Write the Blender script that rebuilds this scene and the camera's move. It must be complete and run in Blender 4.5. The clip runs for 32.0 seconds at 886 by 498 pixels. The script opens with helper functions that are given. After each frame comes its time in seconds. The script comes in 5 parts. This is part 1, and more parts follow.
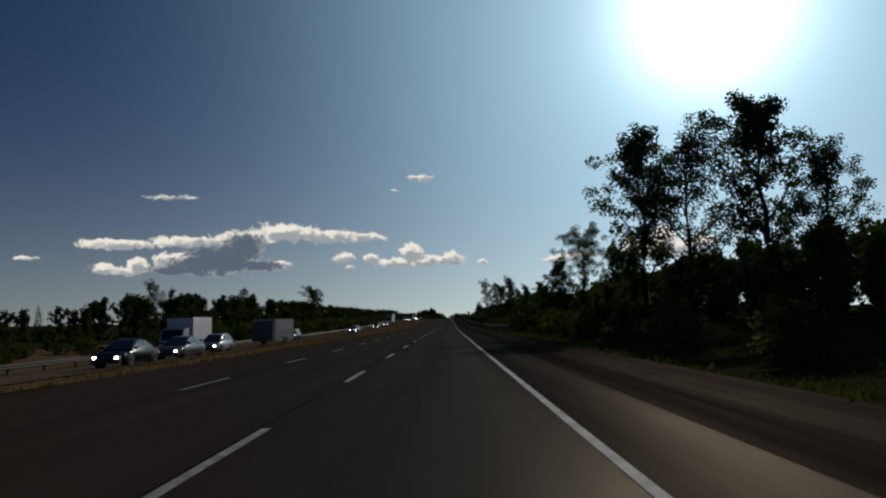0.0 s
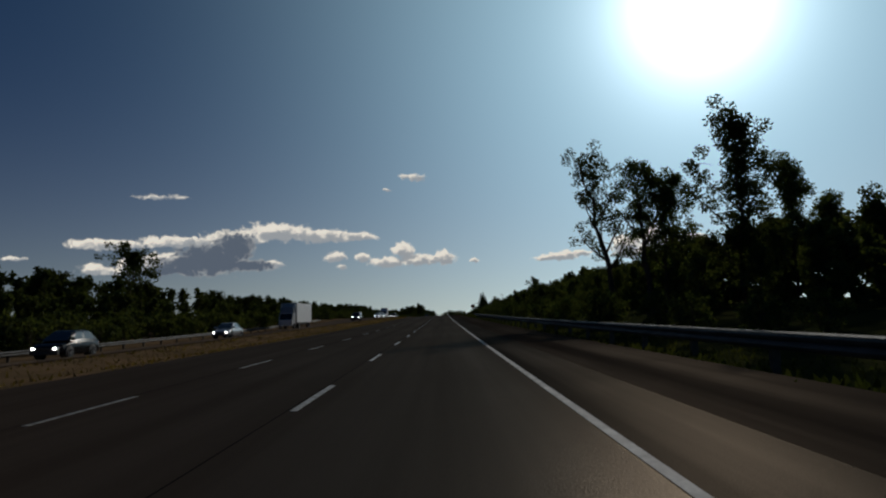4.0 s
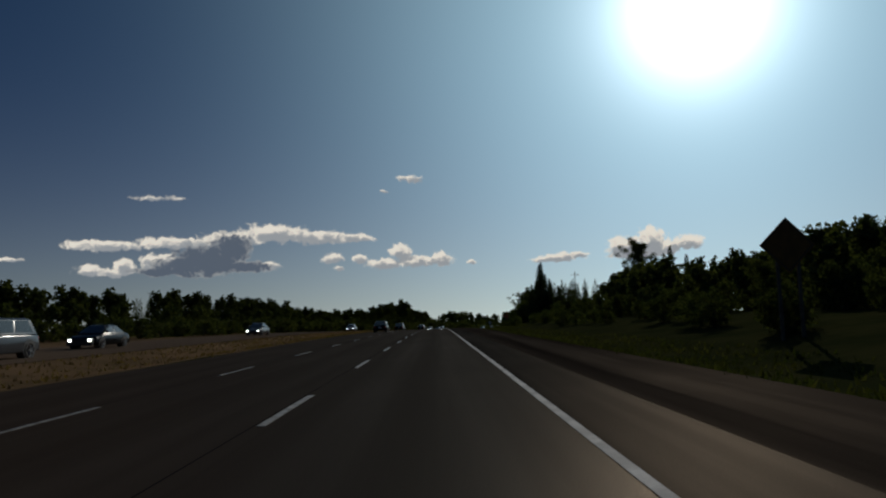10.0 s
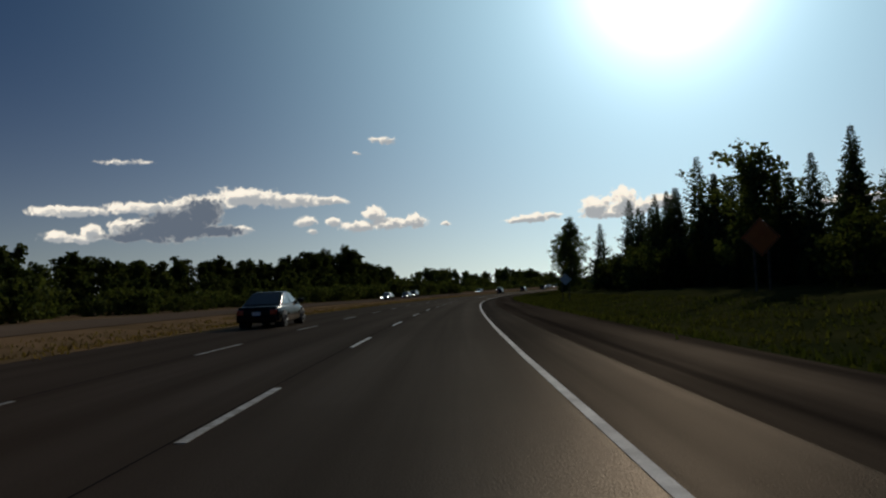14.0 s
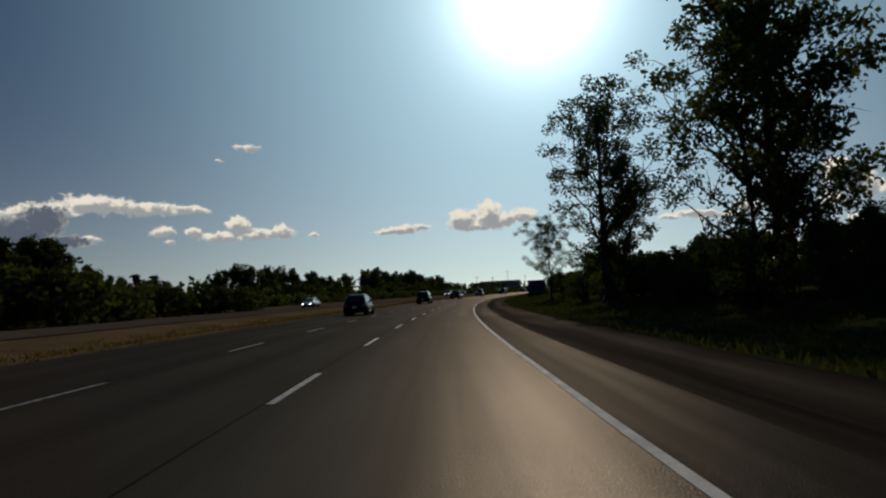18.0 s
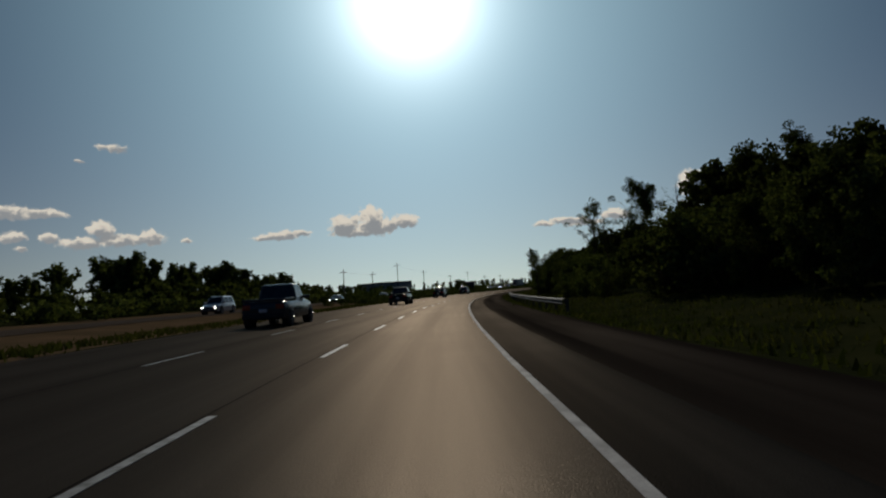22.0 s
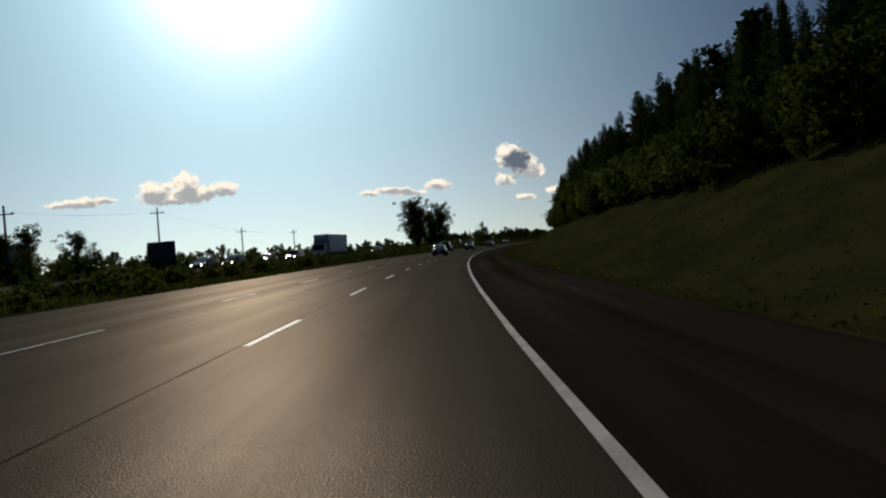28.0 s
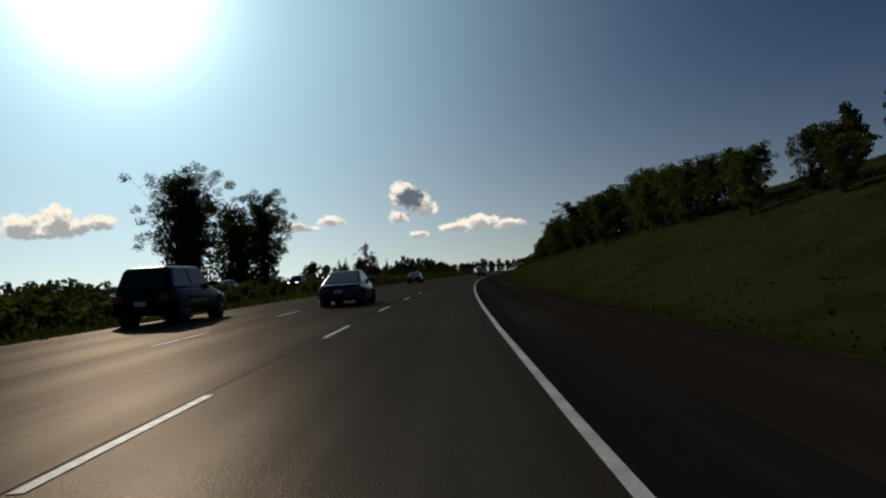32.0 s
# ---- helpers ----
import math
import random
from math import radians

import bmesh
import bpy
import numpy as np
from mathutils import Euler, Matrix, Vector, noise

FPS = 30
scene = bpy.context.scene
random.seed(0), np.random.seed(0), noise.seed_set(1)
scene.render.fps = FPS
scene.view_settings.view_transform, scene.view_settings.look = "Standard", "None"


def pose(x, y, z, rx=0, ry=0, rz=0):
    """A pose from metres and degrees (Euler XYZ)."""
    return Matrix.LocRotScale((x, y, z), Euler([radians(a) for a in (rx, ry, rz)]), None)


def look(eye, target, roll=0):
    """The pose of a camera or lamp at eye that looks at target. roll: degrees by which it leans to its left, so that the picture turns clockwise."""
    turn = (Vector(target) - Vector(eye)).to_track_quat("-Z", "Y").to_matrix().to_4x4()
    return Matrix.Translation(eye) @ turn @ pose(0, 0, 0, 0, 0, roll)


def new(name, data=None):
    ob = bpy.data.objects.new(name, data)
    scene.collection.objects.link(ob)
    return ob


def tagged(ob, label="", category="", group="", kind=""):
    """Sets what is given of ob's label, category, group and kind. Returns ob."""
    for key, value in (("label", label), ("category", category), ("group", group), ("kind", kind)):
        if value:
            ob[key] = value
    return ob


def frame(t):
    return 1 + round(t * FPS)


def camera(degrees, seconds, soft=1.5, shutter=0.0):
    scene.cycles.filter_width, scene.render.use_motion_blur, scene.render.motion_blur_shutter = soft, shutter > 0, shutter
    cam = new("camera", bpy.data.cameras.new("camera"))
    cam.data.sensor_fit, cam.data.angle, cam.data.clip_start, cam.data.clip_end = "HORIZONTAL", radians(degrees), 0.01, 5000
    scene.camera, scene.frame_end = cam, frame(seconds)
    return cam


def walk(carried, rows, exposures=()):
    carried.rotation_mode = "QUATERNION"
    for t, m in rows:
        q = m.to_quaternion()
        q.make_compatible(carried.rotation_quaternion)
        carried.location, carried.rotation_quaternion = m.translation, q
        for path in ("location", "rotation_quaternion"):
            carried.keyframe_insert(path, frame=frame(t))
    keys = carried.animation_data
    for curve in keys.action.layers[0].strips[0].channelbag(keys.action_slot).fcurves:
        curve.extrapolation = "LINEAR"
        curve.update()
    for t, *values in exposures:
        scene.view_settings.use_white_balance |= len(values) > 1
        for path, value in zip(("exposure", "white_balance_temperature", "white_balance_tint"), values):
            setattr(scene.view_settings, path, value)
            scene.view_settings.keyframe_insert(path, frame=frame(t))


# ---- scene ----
# A motorway drive towards a low sun: three lanes, straight and then bending right below a wooded bank.

# ---- camera and its path: seconds, x, y, z, turn to the right, tilt up, lean ----
ROWS = (
    (0.0, -1.25, 0.94, 1.060, 0.03, 6.10, -1.23),
    (0.5, -1.23, 20.30, 1.007, 0.05, 7.53, -1.44),
    (1.0, -1.18, 39.69, 0.954, 0.53, 7.45, -1.51),
    (1.5, -1.06, 59.13, 0.903, 0.55, 6.88, -1.64),
    (2.0, -0.92, 78.59, 0.852, 0.64, 6.82, -1.57),
    (2.5, -0.76, 98.07, 0.801, 0.72, 6.27, -1.30),
    (3.0, -0.58, 117.58, 0.751, 0.64, 6.34, -1.50),
    (3.5, -0.40, 137.14, 0.749, 0.31, 5.17, -1.42),
    (4.0, -0.23, 156.73, 0.832, 0.75, 6.00, -1.51),
    (4.5, -0.02, 176.21, 0.972, 0.83, 6.66, -1.73),
    (5.0, 0.20, 195.67, 1.145, 0.80, 7.06, -1.67),
    (5.5, 0.43, 215.12, 1.353, 0.78, 7.46, -1.60),
    (6.0, 0.66, 234.57, 1.584, 0.74, 7.86, -1.54),
    (6.5, 0.87, 253.99, 1.828, 0.69, 8.24, -1.48),
    (7.0, 1.08, 273.40, 2.086, 0.49, 7.72, -1.63),
    (7.5, 1.28, 292.59, 2.354, 0.34, 7.56, -1.83),
    (8.0, 1.45, 311.72, 2.602, 0.24, 7.70, -1.71),
    (8.5, 1.60, 330.75, 2.804, 0.30, 7.05, -1.54),
    (9.0, 1.71, 349.71, 2.962, 1.01, 6.09, -1.42),
    (9.5, 1.84, 368.88, 3.083, 0.94, 5.71, -1.58),
    (10.0, 1.94, 387.99, 3.168, 0.99, 6.13, -1.46),
    (10.5, 2.01, 407.04, 3.225, 0.97, 5.33, -1.38),
    (11.0, 2.08, 426.08, 3.266, 1.20, 4.89, -1.43),
    (11.5, 2.22, 445.14, 3.272, 1.28, 5.40, -1.79),
    (12.0, 2.41, 464.22, 3.213, 1.55, 5.80, -1.50),
    (12.5, 2.69, 483.32, 3.093, 1.64, 5.41, -2.03),
    (13.0, 3.11, 502.47, 2.915, 1.12, 4.10, -2.23),
    (13.5, 3.66, 521.72, 2.688, 2.00, 3.41, -2.53),
    (14.0, 4.54, 541.07, 2.432, 3.10, 2.78, -2.32),
    (14.5, 5.82, 560.73, 2.143, 4.53, 2.43, -2.37),
    (15.0, 7.53, 580.46, 1.824, 6.01, 2.78, -2.41),
    (15.5, 9.67, 600.20, 1.475, 7.51, 3.13, -2.44),
    (16.0, 12.23, 619.90, 1.096, 9.00, 3.48, -2.47),
    (16.5, 15.24, 639.54, 0.713, 10.47, 3.83, -2.50),
    (17.0, 18.73, 659.05, 0.350, 11.68, 2.26, -2.63),
    (17.5, 22.59, 678.08, 0.016, 12.99, 1.95, -2.60),
    (18.0, 26.88, 696.95, -0.297, 14.33, 3.27, -2.87),
    (18.5, 31.57, 715.69, -0.587, 15.43, 2.66, -2.98),
    (19.0, 36.67, 734.31, -0.852, 16.53, 3.28, -2.90),
    (19.5, 42.23, 752.75, -1.095, 18.09, 3.57, -3.08),
    (20.0, 48.21, 771.07, -1.314, 19.30, 3.12, -3.11),
    (20.5, 54.64, 789.39, -1.512, 20.75, 2.83, -3.08),
    (21.0, 61.48, 807.57, -1.695, 21.85, 2.73, -3.18),
    (21.5, 68.72, 825.55, -1.872, 23.15, 2.11, -3.37),
    (22.0, 76.35, 843.36, -2.045, 24.45, 3.23, -3.60),
    (22.5, 84.35, 861.02, -2.211, 25.60, 3.31, -3.70),
    (23.0, 92.73, 878.52, -2.372, 26.63, 4.27, -3.90),
    (23.5, 101.43, 895.93, -2.526, 27.85, 3.64, -3.45),
    (24.0, 110.54, 913.18, -2.675, 29.21, 4.36, -3.57),
    (24.5, 120.03, 930.26, -2.818, 30.38, 3.65, -3.65),
    (25.0, 129.91, 947.14, -2.956, 31.62, 0.63, -3.58),
    (25.5, 140.31, 963.91, -3.090, 32.91, 1.66, -3.80),
    (26.0, 151.08, 980.43, -3.219, 34.26, 1.70, -3.81),
    (26.5, 162.21, 996.70, -3.342, 35.61, 1.73, -3.81),
    (27.0, 173.69, 1012.69, -3.459, 36.97, 1.74, -3.81),
    (27.5, 185.51, 1028.40, -3.571, 38.31, 1.75, -3.81),
    (28.0, 197.65, 1043.82, -3.676, 39.15, -0.37, -4.17),
    (28.5, 209.97, 1058.81, -3.771, 40.11, -0.04, -4.21),
    (29.0, 222.61, 1073.49, -3.853, 41.24, 1.18, -3.95),
    (29.5, 235.59, 1087.85, -3.923, 42.50, 1.21, -4.25),
    (30.0, 248.89, 1101.94, -3.980, 44.27, 0.42, -4.12),
    (30.5, 262.49, 1115.77, -4.024, 45.32, 1.77, -4.47),
    (31.0, 276.37, 1129.36, -4.055, 46.62, 2.22, -4.14),
    (31.5, 290.55, 1142.72, -4.072, 47.68, 2.02, -3.98),
    (32.0, 305.03, 1155.83, -4.076, 48.47, 2.14, -4.21),
)


def seat(x, y, z, turn, tilt, lean):
    return (Matrix.Translation((x, y, z)) @ Matrix.Rotation(radians(-turn), 4, "Z")
            @ Matrix.Rotation(radians(90 + tilt), 4, "X") @ Matrix.Rotation(radians(lean), 4, "Z"))


# stops: the picture is darker while more of the glare is in view
EXPOSURES = ((0, -0.4, 6500, 10), (1, -0.85, 6500, 10), (2, -0.8, 6450, 10), (3, -0.75, 6400, 10), (4, -0.55, 6500, 10), (7, -0.85, 6500, 10), (8, -0.82, 6500, 10), (9, -0.55, 6500, 10), (10, -0.6, 6500, 10), (11, -0.3, 6550, 10), (12, -0.55, 6550, 10), (14, -0.2, 6700, 10), (17, -0.55, 6700, 10), (18, -0.5, 6750, 10), (20, -0.82, 6700, 10),
             (22, -0.8, 6700, 10), (23, -0.92, 6650, 10), (24, -0.87, 6700, 10), (25, -0.75, 6750, 10), (28, -0.15, 6900, 11), (30, -0.25, 6900, 11), (32, -0.2, 6850, 10))
cam = camera(67.2, 32.0, soft=2.2)
walk(cam, [(t, seat(*rest)) for t, *rest in ROWS], EXPOSURES)

# ---- sky, sun, exposure ----
SUN_AZ, SUN_EL = 23.1, 24.0          # degrees clockwise from +y, and up
SKY_STRENGTH, SUN_STRENGTH = 0.05, 2.2

CLOUDS = {   # lobes: bearing, height, half width, half height, in degrees
    "long_bank": ((-26.7, 6.3, 3.51, 0.44), (-21.4, 6.6, 3.81, 0.49), (-17.0, 7.0, 3.12, 0.68), (-13.8, 7.5, 3.21, 0.87), (-10.5, 7.2, 3.76, 0.63), (-7.2, 7.1, 2.15, 0.39)),
    "grey_bank": ((-19.2, 5.2, 3.26, 1.26), (-17.4, 6.3, 1.77, 1.21), (-20.7, 4.8, 2.56, 0.87), (-16.5, 4.7, 2.69, 0.49), (-22.6, 4.3, 2.6, 0.36), (45.5, 6.4, 1.3, 1.05)),
    "white_lobes": ((-23.3, 5.0, 1.1, 0.72), (-22.2, 5.3, 0.9, 0.6), (-14.2, 4.8, 0.95, 0.42), (-27.6, 4.4, 1.2, 0.58), (-25.3, 4.7, 0.85, 0.6), (-25.8, 4.2, 1.6, 0.4)),
    "wisps": ((-23.1, 10.1, 2.27, 0.29), (-2.4, 12.2, 1.45, 0.39), (-4.7, 11.0, 0.58, 0.15), (-32.7, 5.1, 1.02, 0.19)),
    "puffs": ((-3.3, 5.9, 1.16, 0.73), (-2.0, 5.1, 2.18, 0.63), (0.2, 5.2, 1.26, 0.63), (-4.6, 4.9, 1.93, 0.44), (-9.0, 5.4, 1.13, 0.44), (-6.7, 5.3, 0.86, 0.39), (3.0, 4.9, 0.58, 0.24), (-8.6, 4.6, 0.57, 0.24)),
    "pair": ((10.1, 5.0, 2.12, 0.44), (8.9, 4.9, 1.19, 0.29), (11.8, 5.1, 1.03, 0.29)),
    "trio": ((17.8, 6.1, 1.42, 1.17), (15.5, 5.7, 1.54, 0.92), (18.4, 5.5, 2.20, 0.68), (20.6, 5.7, 1.46, 0.73), (17.0, 5.0, 3.31, 0.49)),
    "duo": ((38.4, 5.1, 1.36, 0.53), (36.0, 4.6, 1.94, 0.34), (32.7, 4.7, 1.34, 0.24), (34.4, 4.9, 1.45, 0.29)),
    "block": ((44.7, 7.0, 1.31, 1.17), (45.9, 6.1, 1.45, 1.17), (44.3, 5.1, 1.06, 0.68), (46.6, 5.6, 1.07, 0.68)),
    "low": ((51.3, 4.1, 2.18, 0.73), (48.9, 3.9, 1.46, 0.39), (53.5, 3.8, 1.93, 0.44), (45.9, 3.5, 1.21, 0.34), (38.6, 5.0, 1.13, 0.49), (35.5, 4.8, 1.29, 0.29)),
}


class Nodes:
    """Short calls to wire a node tree."""

    def __init__(self, tree):
        self.tree = tree
        tree.nodes.clear()

    def add(self, kind, ins=(), operation="", data_type="", interpolation_type=""):
        n = self.tree.nodes.new(kind)
        if operation:
            n.operation = operation
        if data_type:
            n.data_type = data_type
        if interpolation_type:
            n.interpolation_type = interpolation_type
        for k, v in dict(ins).items():
            if isinstance(v, bpy.types.NodeSocket):
                self.tree.links.new(v, n.inputs[k])
            else:
                n.inputs[k].default_value = v
        return n

    def math(self, op, a, b=0.0, c=0.0):
        return self.add("ShaderNodeMath", {0: a, 1: b, 2: c}, operation=op).outputs[0]

    def mix(self, f, a, b):
        n = self.add("ShaderNodeMix", {0: f, 6: a, 7: b}, data_type="RGBA")
        return n.outputs[2]

    def ramp(self, x, lo, hi, a=0.0, b=1.0):
        return self.add("ShaderNodeMapRange", {0: x, 1: lo, 2: hi, 3: a, 4: b}, interpolation_type="SMOOTHSTEP").outputs[0]

    def noise(self, vec, scale, detail=4.0, rough=0.5):
        ins = {"Scale": scale, "Detail": detail, "Roughness": rough}
        if vec is not None:
            ins["Vector"] = vec
        return self.add("ShaderNodeTexNoise", ins).outputs[0]


def build_sky():
    world = bpy.data.worlds.new("sky")
    scene.world = world
    world.use_nodes = True
    g = Nodes(world.node_tree)
    sky = g.add("ShaderNodeTexSky")
    sky.sky_type, sky.sun_disc = "NISHITA", False
    sky.sun_elevation, sky.sun_rotation = radians(SUN_EL), radians(SUN_AZ)
    sky.air_density, sky.dust_density, sky.ozone_density, sky.altitude = 1.0, 0.35, 3.0, 100.0
    way = g.add("ShaderNodeTexCoord").outputs["Generated"]
    sep = g.add("ShaderNodeSeparateXYZ", {0: way})
    x, y, z = sep.outputs
    az = g.math("MULTIPLY", g.math("ARCTAN2", x, y), 180 / math.pi)
    el = g.math("MULTIPLY", g.math("ARCSINE", z), 180 / math.pi)
    # ragged outlines: two sizes of billows push the lobes about
    spot = g.add("ShaderNodeCombineXYZ", {0: az, 1: el}).outputs[0]
    big = g.add("ShaderNodeTexNoise", {"Vector": spot, "Scale": 0.9, "Detail": 3.0, "Roughness": 0.5})
    push = g.add("ShaderNodeVectorMath", {0: big.outputs["Color"], 1: (0.5, 0.5, 0.5)}, operation="SUBTRACT").outputs[0]
    push = g.add("ShaderNodeVectorMath", {0: push, 1: (1.3, 0.6, 0.0)}, operation="MULTIPLY").outputs[0]
    spot = g.add("ShaderNodeVectorMath", {0: spot, 1: push}, operation="ADD").outputs[0]
    field, cap = {}, {}
    for name, lobes in CLOUDS.items():
        best = above = None
        for a, e, w, h in lobes:
            d = g.add("ShaderNodeVectorMath", {0: spot, 1: (a + 0.6, e + 0.08, 0)}, operation="SUBTRACT").outputs[0]
            d = g.add("ShaderNodeVectorMath", {0: d, 1: (0.95 / w, 0.9 / h, 0)}, operation="MULTIPLY").outputs[0]
            r = g.add("ShaderNodeVectorMath", {0: d}, operation="LENGTH").outputs["Value"]
            best = r if best is None else g.math("SMOOTH_MIN", best, r, 0.25)
            d = g.add("ShaderNodeVectorMath", {0: d, 1: (-0.1, 0.55, 0)}, operation="ADD").outputs[0]
            r = g.add("ShaderNodeVectorMath", {0: d}, operation="LENGTH").outputs["Value"]
            above = r if above is None else g.math("SMOOTH_MIN", above, r, 0.2)
        field[name] = g.math("SUBTRACT", 1.15, best)
        cap[name] = g.math("SUBTRACT", 1.15, above)
    whole = depth = None
    for name, v in field.items():
        if name == "grey_bank":
            continue
        if name == "wisps":
            v = g.math("MULTIPLY", v, 0.7)
        whole = v if whole is None else g.math("MAXIMUM", whole, v)
        depth = cap[name] if depth is None else g.math("MAXIMUM", depth, cap[name])
    fine = g.noise(spot, 2.6, 4.0, 0.5)
    rounds = []
    for size, smooth in ((1.25, 0.25), (2.9, 0.2)):
        cell = g.add("ShaderNodeTexVoronoi", {"Vector": spot, "Scale": size})
        cell.feature = "SMOOTH_F1"
        cell.inputs["Smoothness"].default_value = smooth
        rounds.append(cell.outputs["Distance"])
    knobs = g.math("ADD", g.math("MULTIPLY_ADD", rounds[0], -0.75, 0.36), g.math("MULTIPLY_ADD", rounds[1], -0.5, 0.24))
    fine = g.math("MULTIPLY_ADD", knobs, 0.6, fine)
    puffy = g.math("ADD", whole, g.math("MULTIPLY_ADD", fine, 0.75, -0.5))
    cover = g.ramp(puffy, 0.05, 0.42)
    billow = g.noise(g.add("ShaderNodeVectorMath", {0: spot, 1: (0.12, 0.35, 0.0)}, operation="ADD").outputs[0], 1.5, 5.0, 0.6)
    core = g.ramp(g.math("ADD", depth, g.math("MULTIPLY_ADD", billow, 1.9, -1.0)), 0.1, 0.75)
    grey = g.math("ADD", field["grey_bank"], g.math("MULTIPLY_ADD", fine, 0.8, -0.46))
    grey_cover = g.ramp(grey, 0.05, 0.4)
    grey_core = g.ramp(g.math("ADD", grey, g.math("MULTIPLY_ADD", billow, 1.3, -0.6)), 0.05, 0.6)
    # sunlit tops, grey where more cloud lies above
    body = g.mix(core, (22.5, 21.0, 18.4, 1), (8.6, 9.2, 9.8, 1))
    grey_body = g.mix(grey_core, (9.6, 9.8, 9.8, 1), (2.7, 3.4, 4.5, 1))
    # haze round the sun
    s = Vector((math.sin(radians(SUN_AZ)) * math.cos(radians(SUN_EL)), math.cos(radians(SUN_AZ)) * math.cos(radians(SUN_EL)), math.sin(radians(SUN_EL))))
    dot = g.add("ShaderNodeVectorMath", {0: way, 1: tuple(s)}, operation="DOT_PRODUCT").outputs["Value"]
    off = g.math("MULTIPLY", g.math("ARCCOSINE", g.math("MINIMUM", dot, 1.0)), 180 / math.pi)
    far = g.math("MULTIPLY", off, 1 / 25.0)
    wide = g.math("MULTIPLY", g.math("EXPONENT", g.math("MULTIPLY", g.math("MULTIPLY", far, far), -1.0)), 15.0)
    tight = g.math("MULTIPLY", g.math("EXPONENT", g.math("MULTIPLY", off, -1 / 2.7)), 150.0)
    glow = g.add("ShaderNodeVectorMath", {0: (0.66, 1.02, 1.14), 3: wide}, operation="SCALE").outputs[0]
    glare = g.add("ShaderNodeVectorMath", {0: (0.86, 1.0, 1.06), 3: tight}, operation="SCALE").outputs[0]
    aureole = g.add("ShaderNodeVectorMath", {0: glow, 1: glare}, operation="ADD").outputs[0]
    tone = g.add("ShaderNodeVectorMath", {0: sky.outputs[0], 1: (0.11, 0.28, 0.46)}, operation="MULTIPLY").outputs[0]
    # pale haze low over the land
    low = g.math("EXPONENT", g.math("MULTIPLY", g.math("MAXIMUM", el, 0.0), -1 / 6.5))
    facing = g.math("EXPONENT", g.math("MULTIPLY", off, -1 / 40.0))
    haze = g.add("ShaderNodeVectorMath", {0: (1.08, 1.0, 0.9), 3: g.math("MULTIPLY", g.math("MULTIPLY", low, 20.0), facing)}, operation="SCALE").outputs[0]
    air = g.add("ShaderNodeVectorMath", {0: tone, 1: aureole}, operation="ADD").outputs[0]
    air = g.add("ShaderNodeVectorMath", {0: air, 1: haze}, operation="ADD").outputs[0]
    col = g.mix(cover, air, body)
    col = g.mix(grey_cover, col, grey_body)
    back = g.add("ShaderNodeBackground", {"Color": col, "Strength": SKY_STRENGTH})
    g.add("ShaderNodeOutputWorld", {"Surface": back.outputs[0]})


build_sky()
sun = new("sun", bpy.data.lights.new("sun", "SUN"))
sun.data.energy, sun.data.angle, sun.data.color = SUN_STRENGTH, radians(0.53), (1.0, 0.93, 0.82)
sun.matrix_world = look((0, 0, 60), (-60 * math.sin(radians(SUN_AZ)), -60 * math.cos(radians(SUN_AZ)), 60 - 60 * math.tan(radians(SUN_EL))))


# ---- materials ----
def material(name, colors, rough=0.8, metal=0.0, scale=3.0, bump=0.0, bump_scale=40.0, spread=0.0, coat=0.0, through_light=0.0, shine=0.5):
    """colors: two to mix by coarse noise, darkened and lightened by a fine one. spread: lightness varied from object to object."""
    m = bpy.data.materials.new(name)
    m.use_nodes = True
    g = Nodes(m.node_tree)
    vec = g.add("ShaderNodeTexCoord").outputs["Object"]
    coarse = g.ramp(g.noise(vec, scale, 5.0, 0.6), 0.35, 0.65)
    fine = g.noise(vec, bump_scale, 3.0, 0.6)
    col = g.mix(coarse, (*colors[0], 1), (*colors[1], 1))
    val = g.math("MULTIPLY_ADD", fine, 0.5, 0.75)
    if through_light:
        val = g.math("MULTIPLY", val, g.math("MULTIPLY_ADD", g.add("ShaderNodeNewGeometry").outputs["Random Per Island"], 0.7, 0.65))
    if spread:
        val = g.math("MULTIPLY", val, g.math("MULTIPLY_ADD", g.add("ShaderNodeObjectInfo").outputs["Random"], 2 * spread, 1 - spread))
    col = g.add("ShaderNodeVectorMath", {0: col, 3: val}, operation="SCALE").outputs[0]
    ins = {"Base Color": col, "Metallic": metal, "Roughness": g.math("MULTIPLY_ADD", fine, 0.2, rough - 0.1), "Coat Weight": coat, "Specular IOR Level": shine}
    if bump:
        ins["Normal"] = g.add("ShaderNodeBump", {"Strength": bump, "Distance": 0.02, "Height": fine}).outputs[0]
    shader = g.add("ShaderNodeBsdfPrincipled", ins).outputs[0]
    if through_light:
        glow = g.add("ShaderNodeBsdfTranslucent", {"Color": g.add("ShaderNodeVectorMath", {0: col, 1: (1.5, 1.5, 0.6)}, operation="MULTIPLY").outputs[0]}).outputs[0]
        shader = g.add("ShaderNodeMixShader", {0: through_light, 1: shader, 2: glow}).outputs[0]
    g.add("ShaderNodeOutputMaterial", {"Surface": shader})
    return m


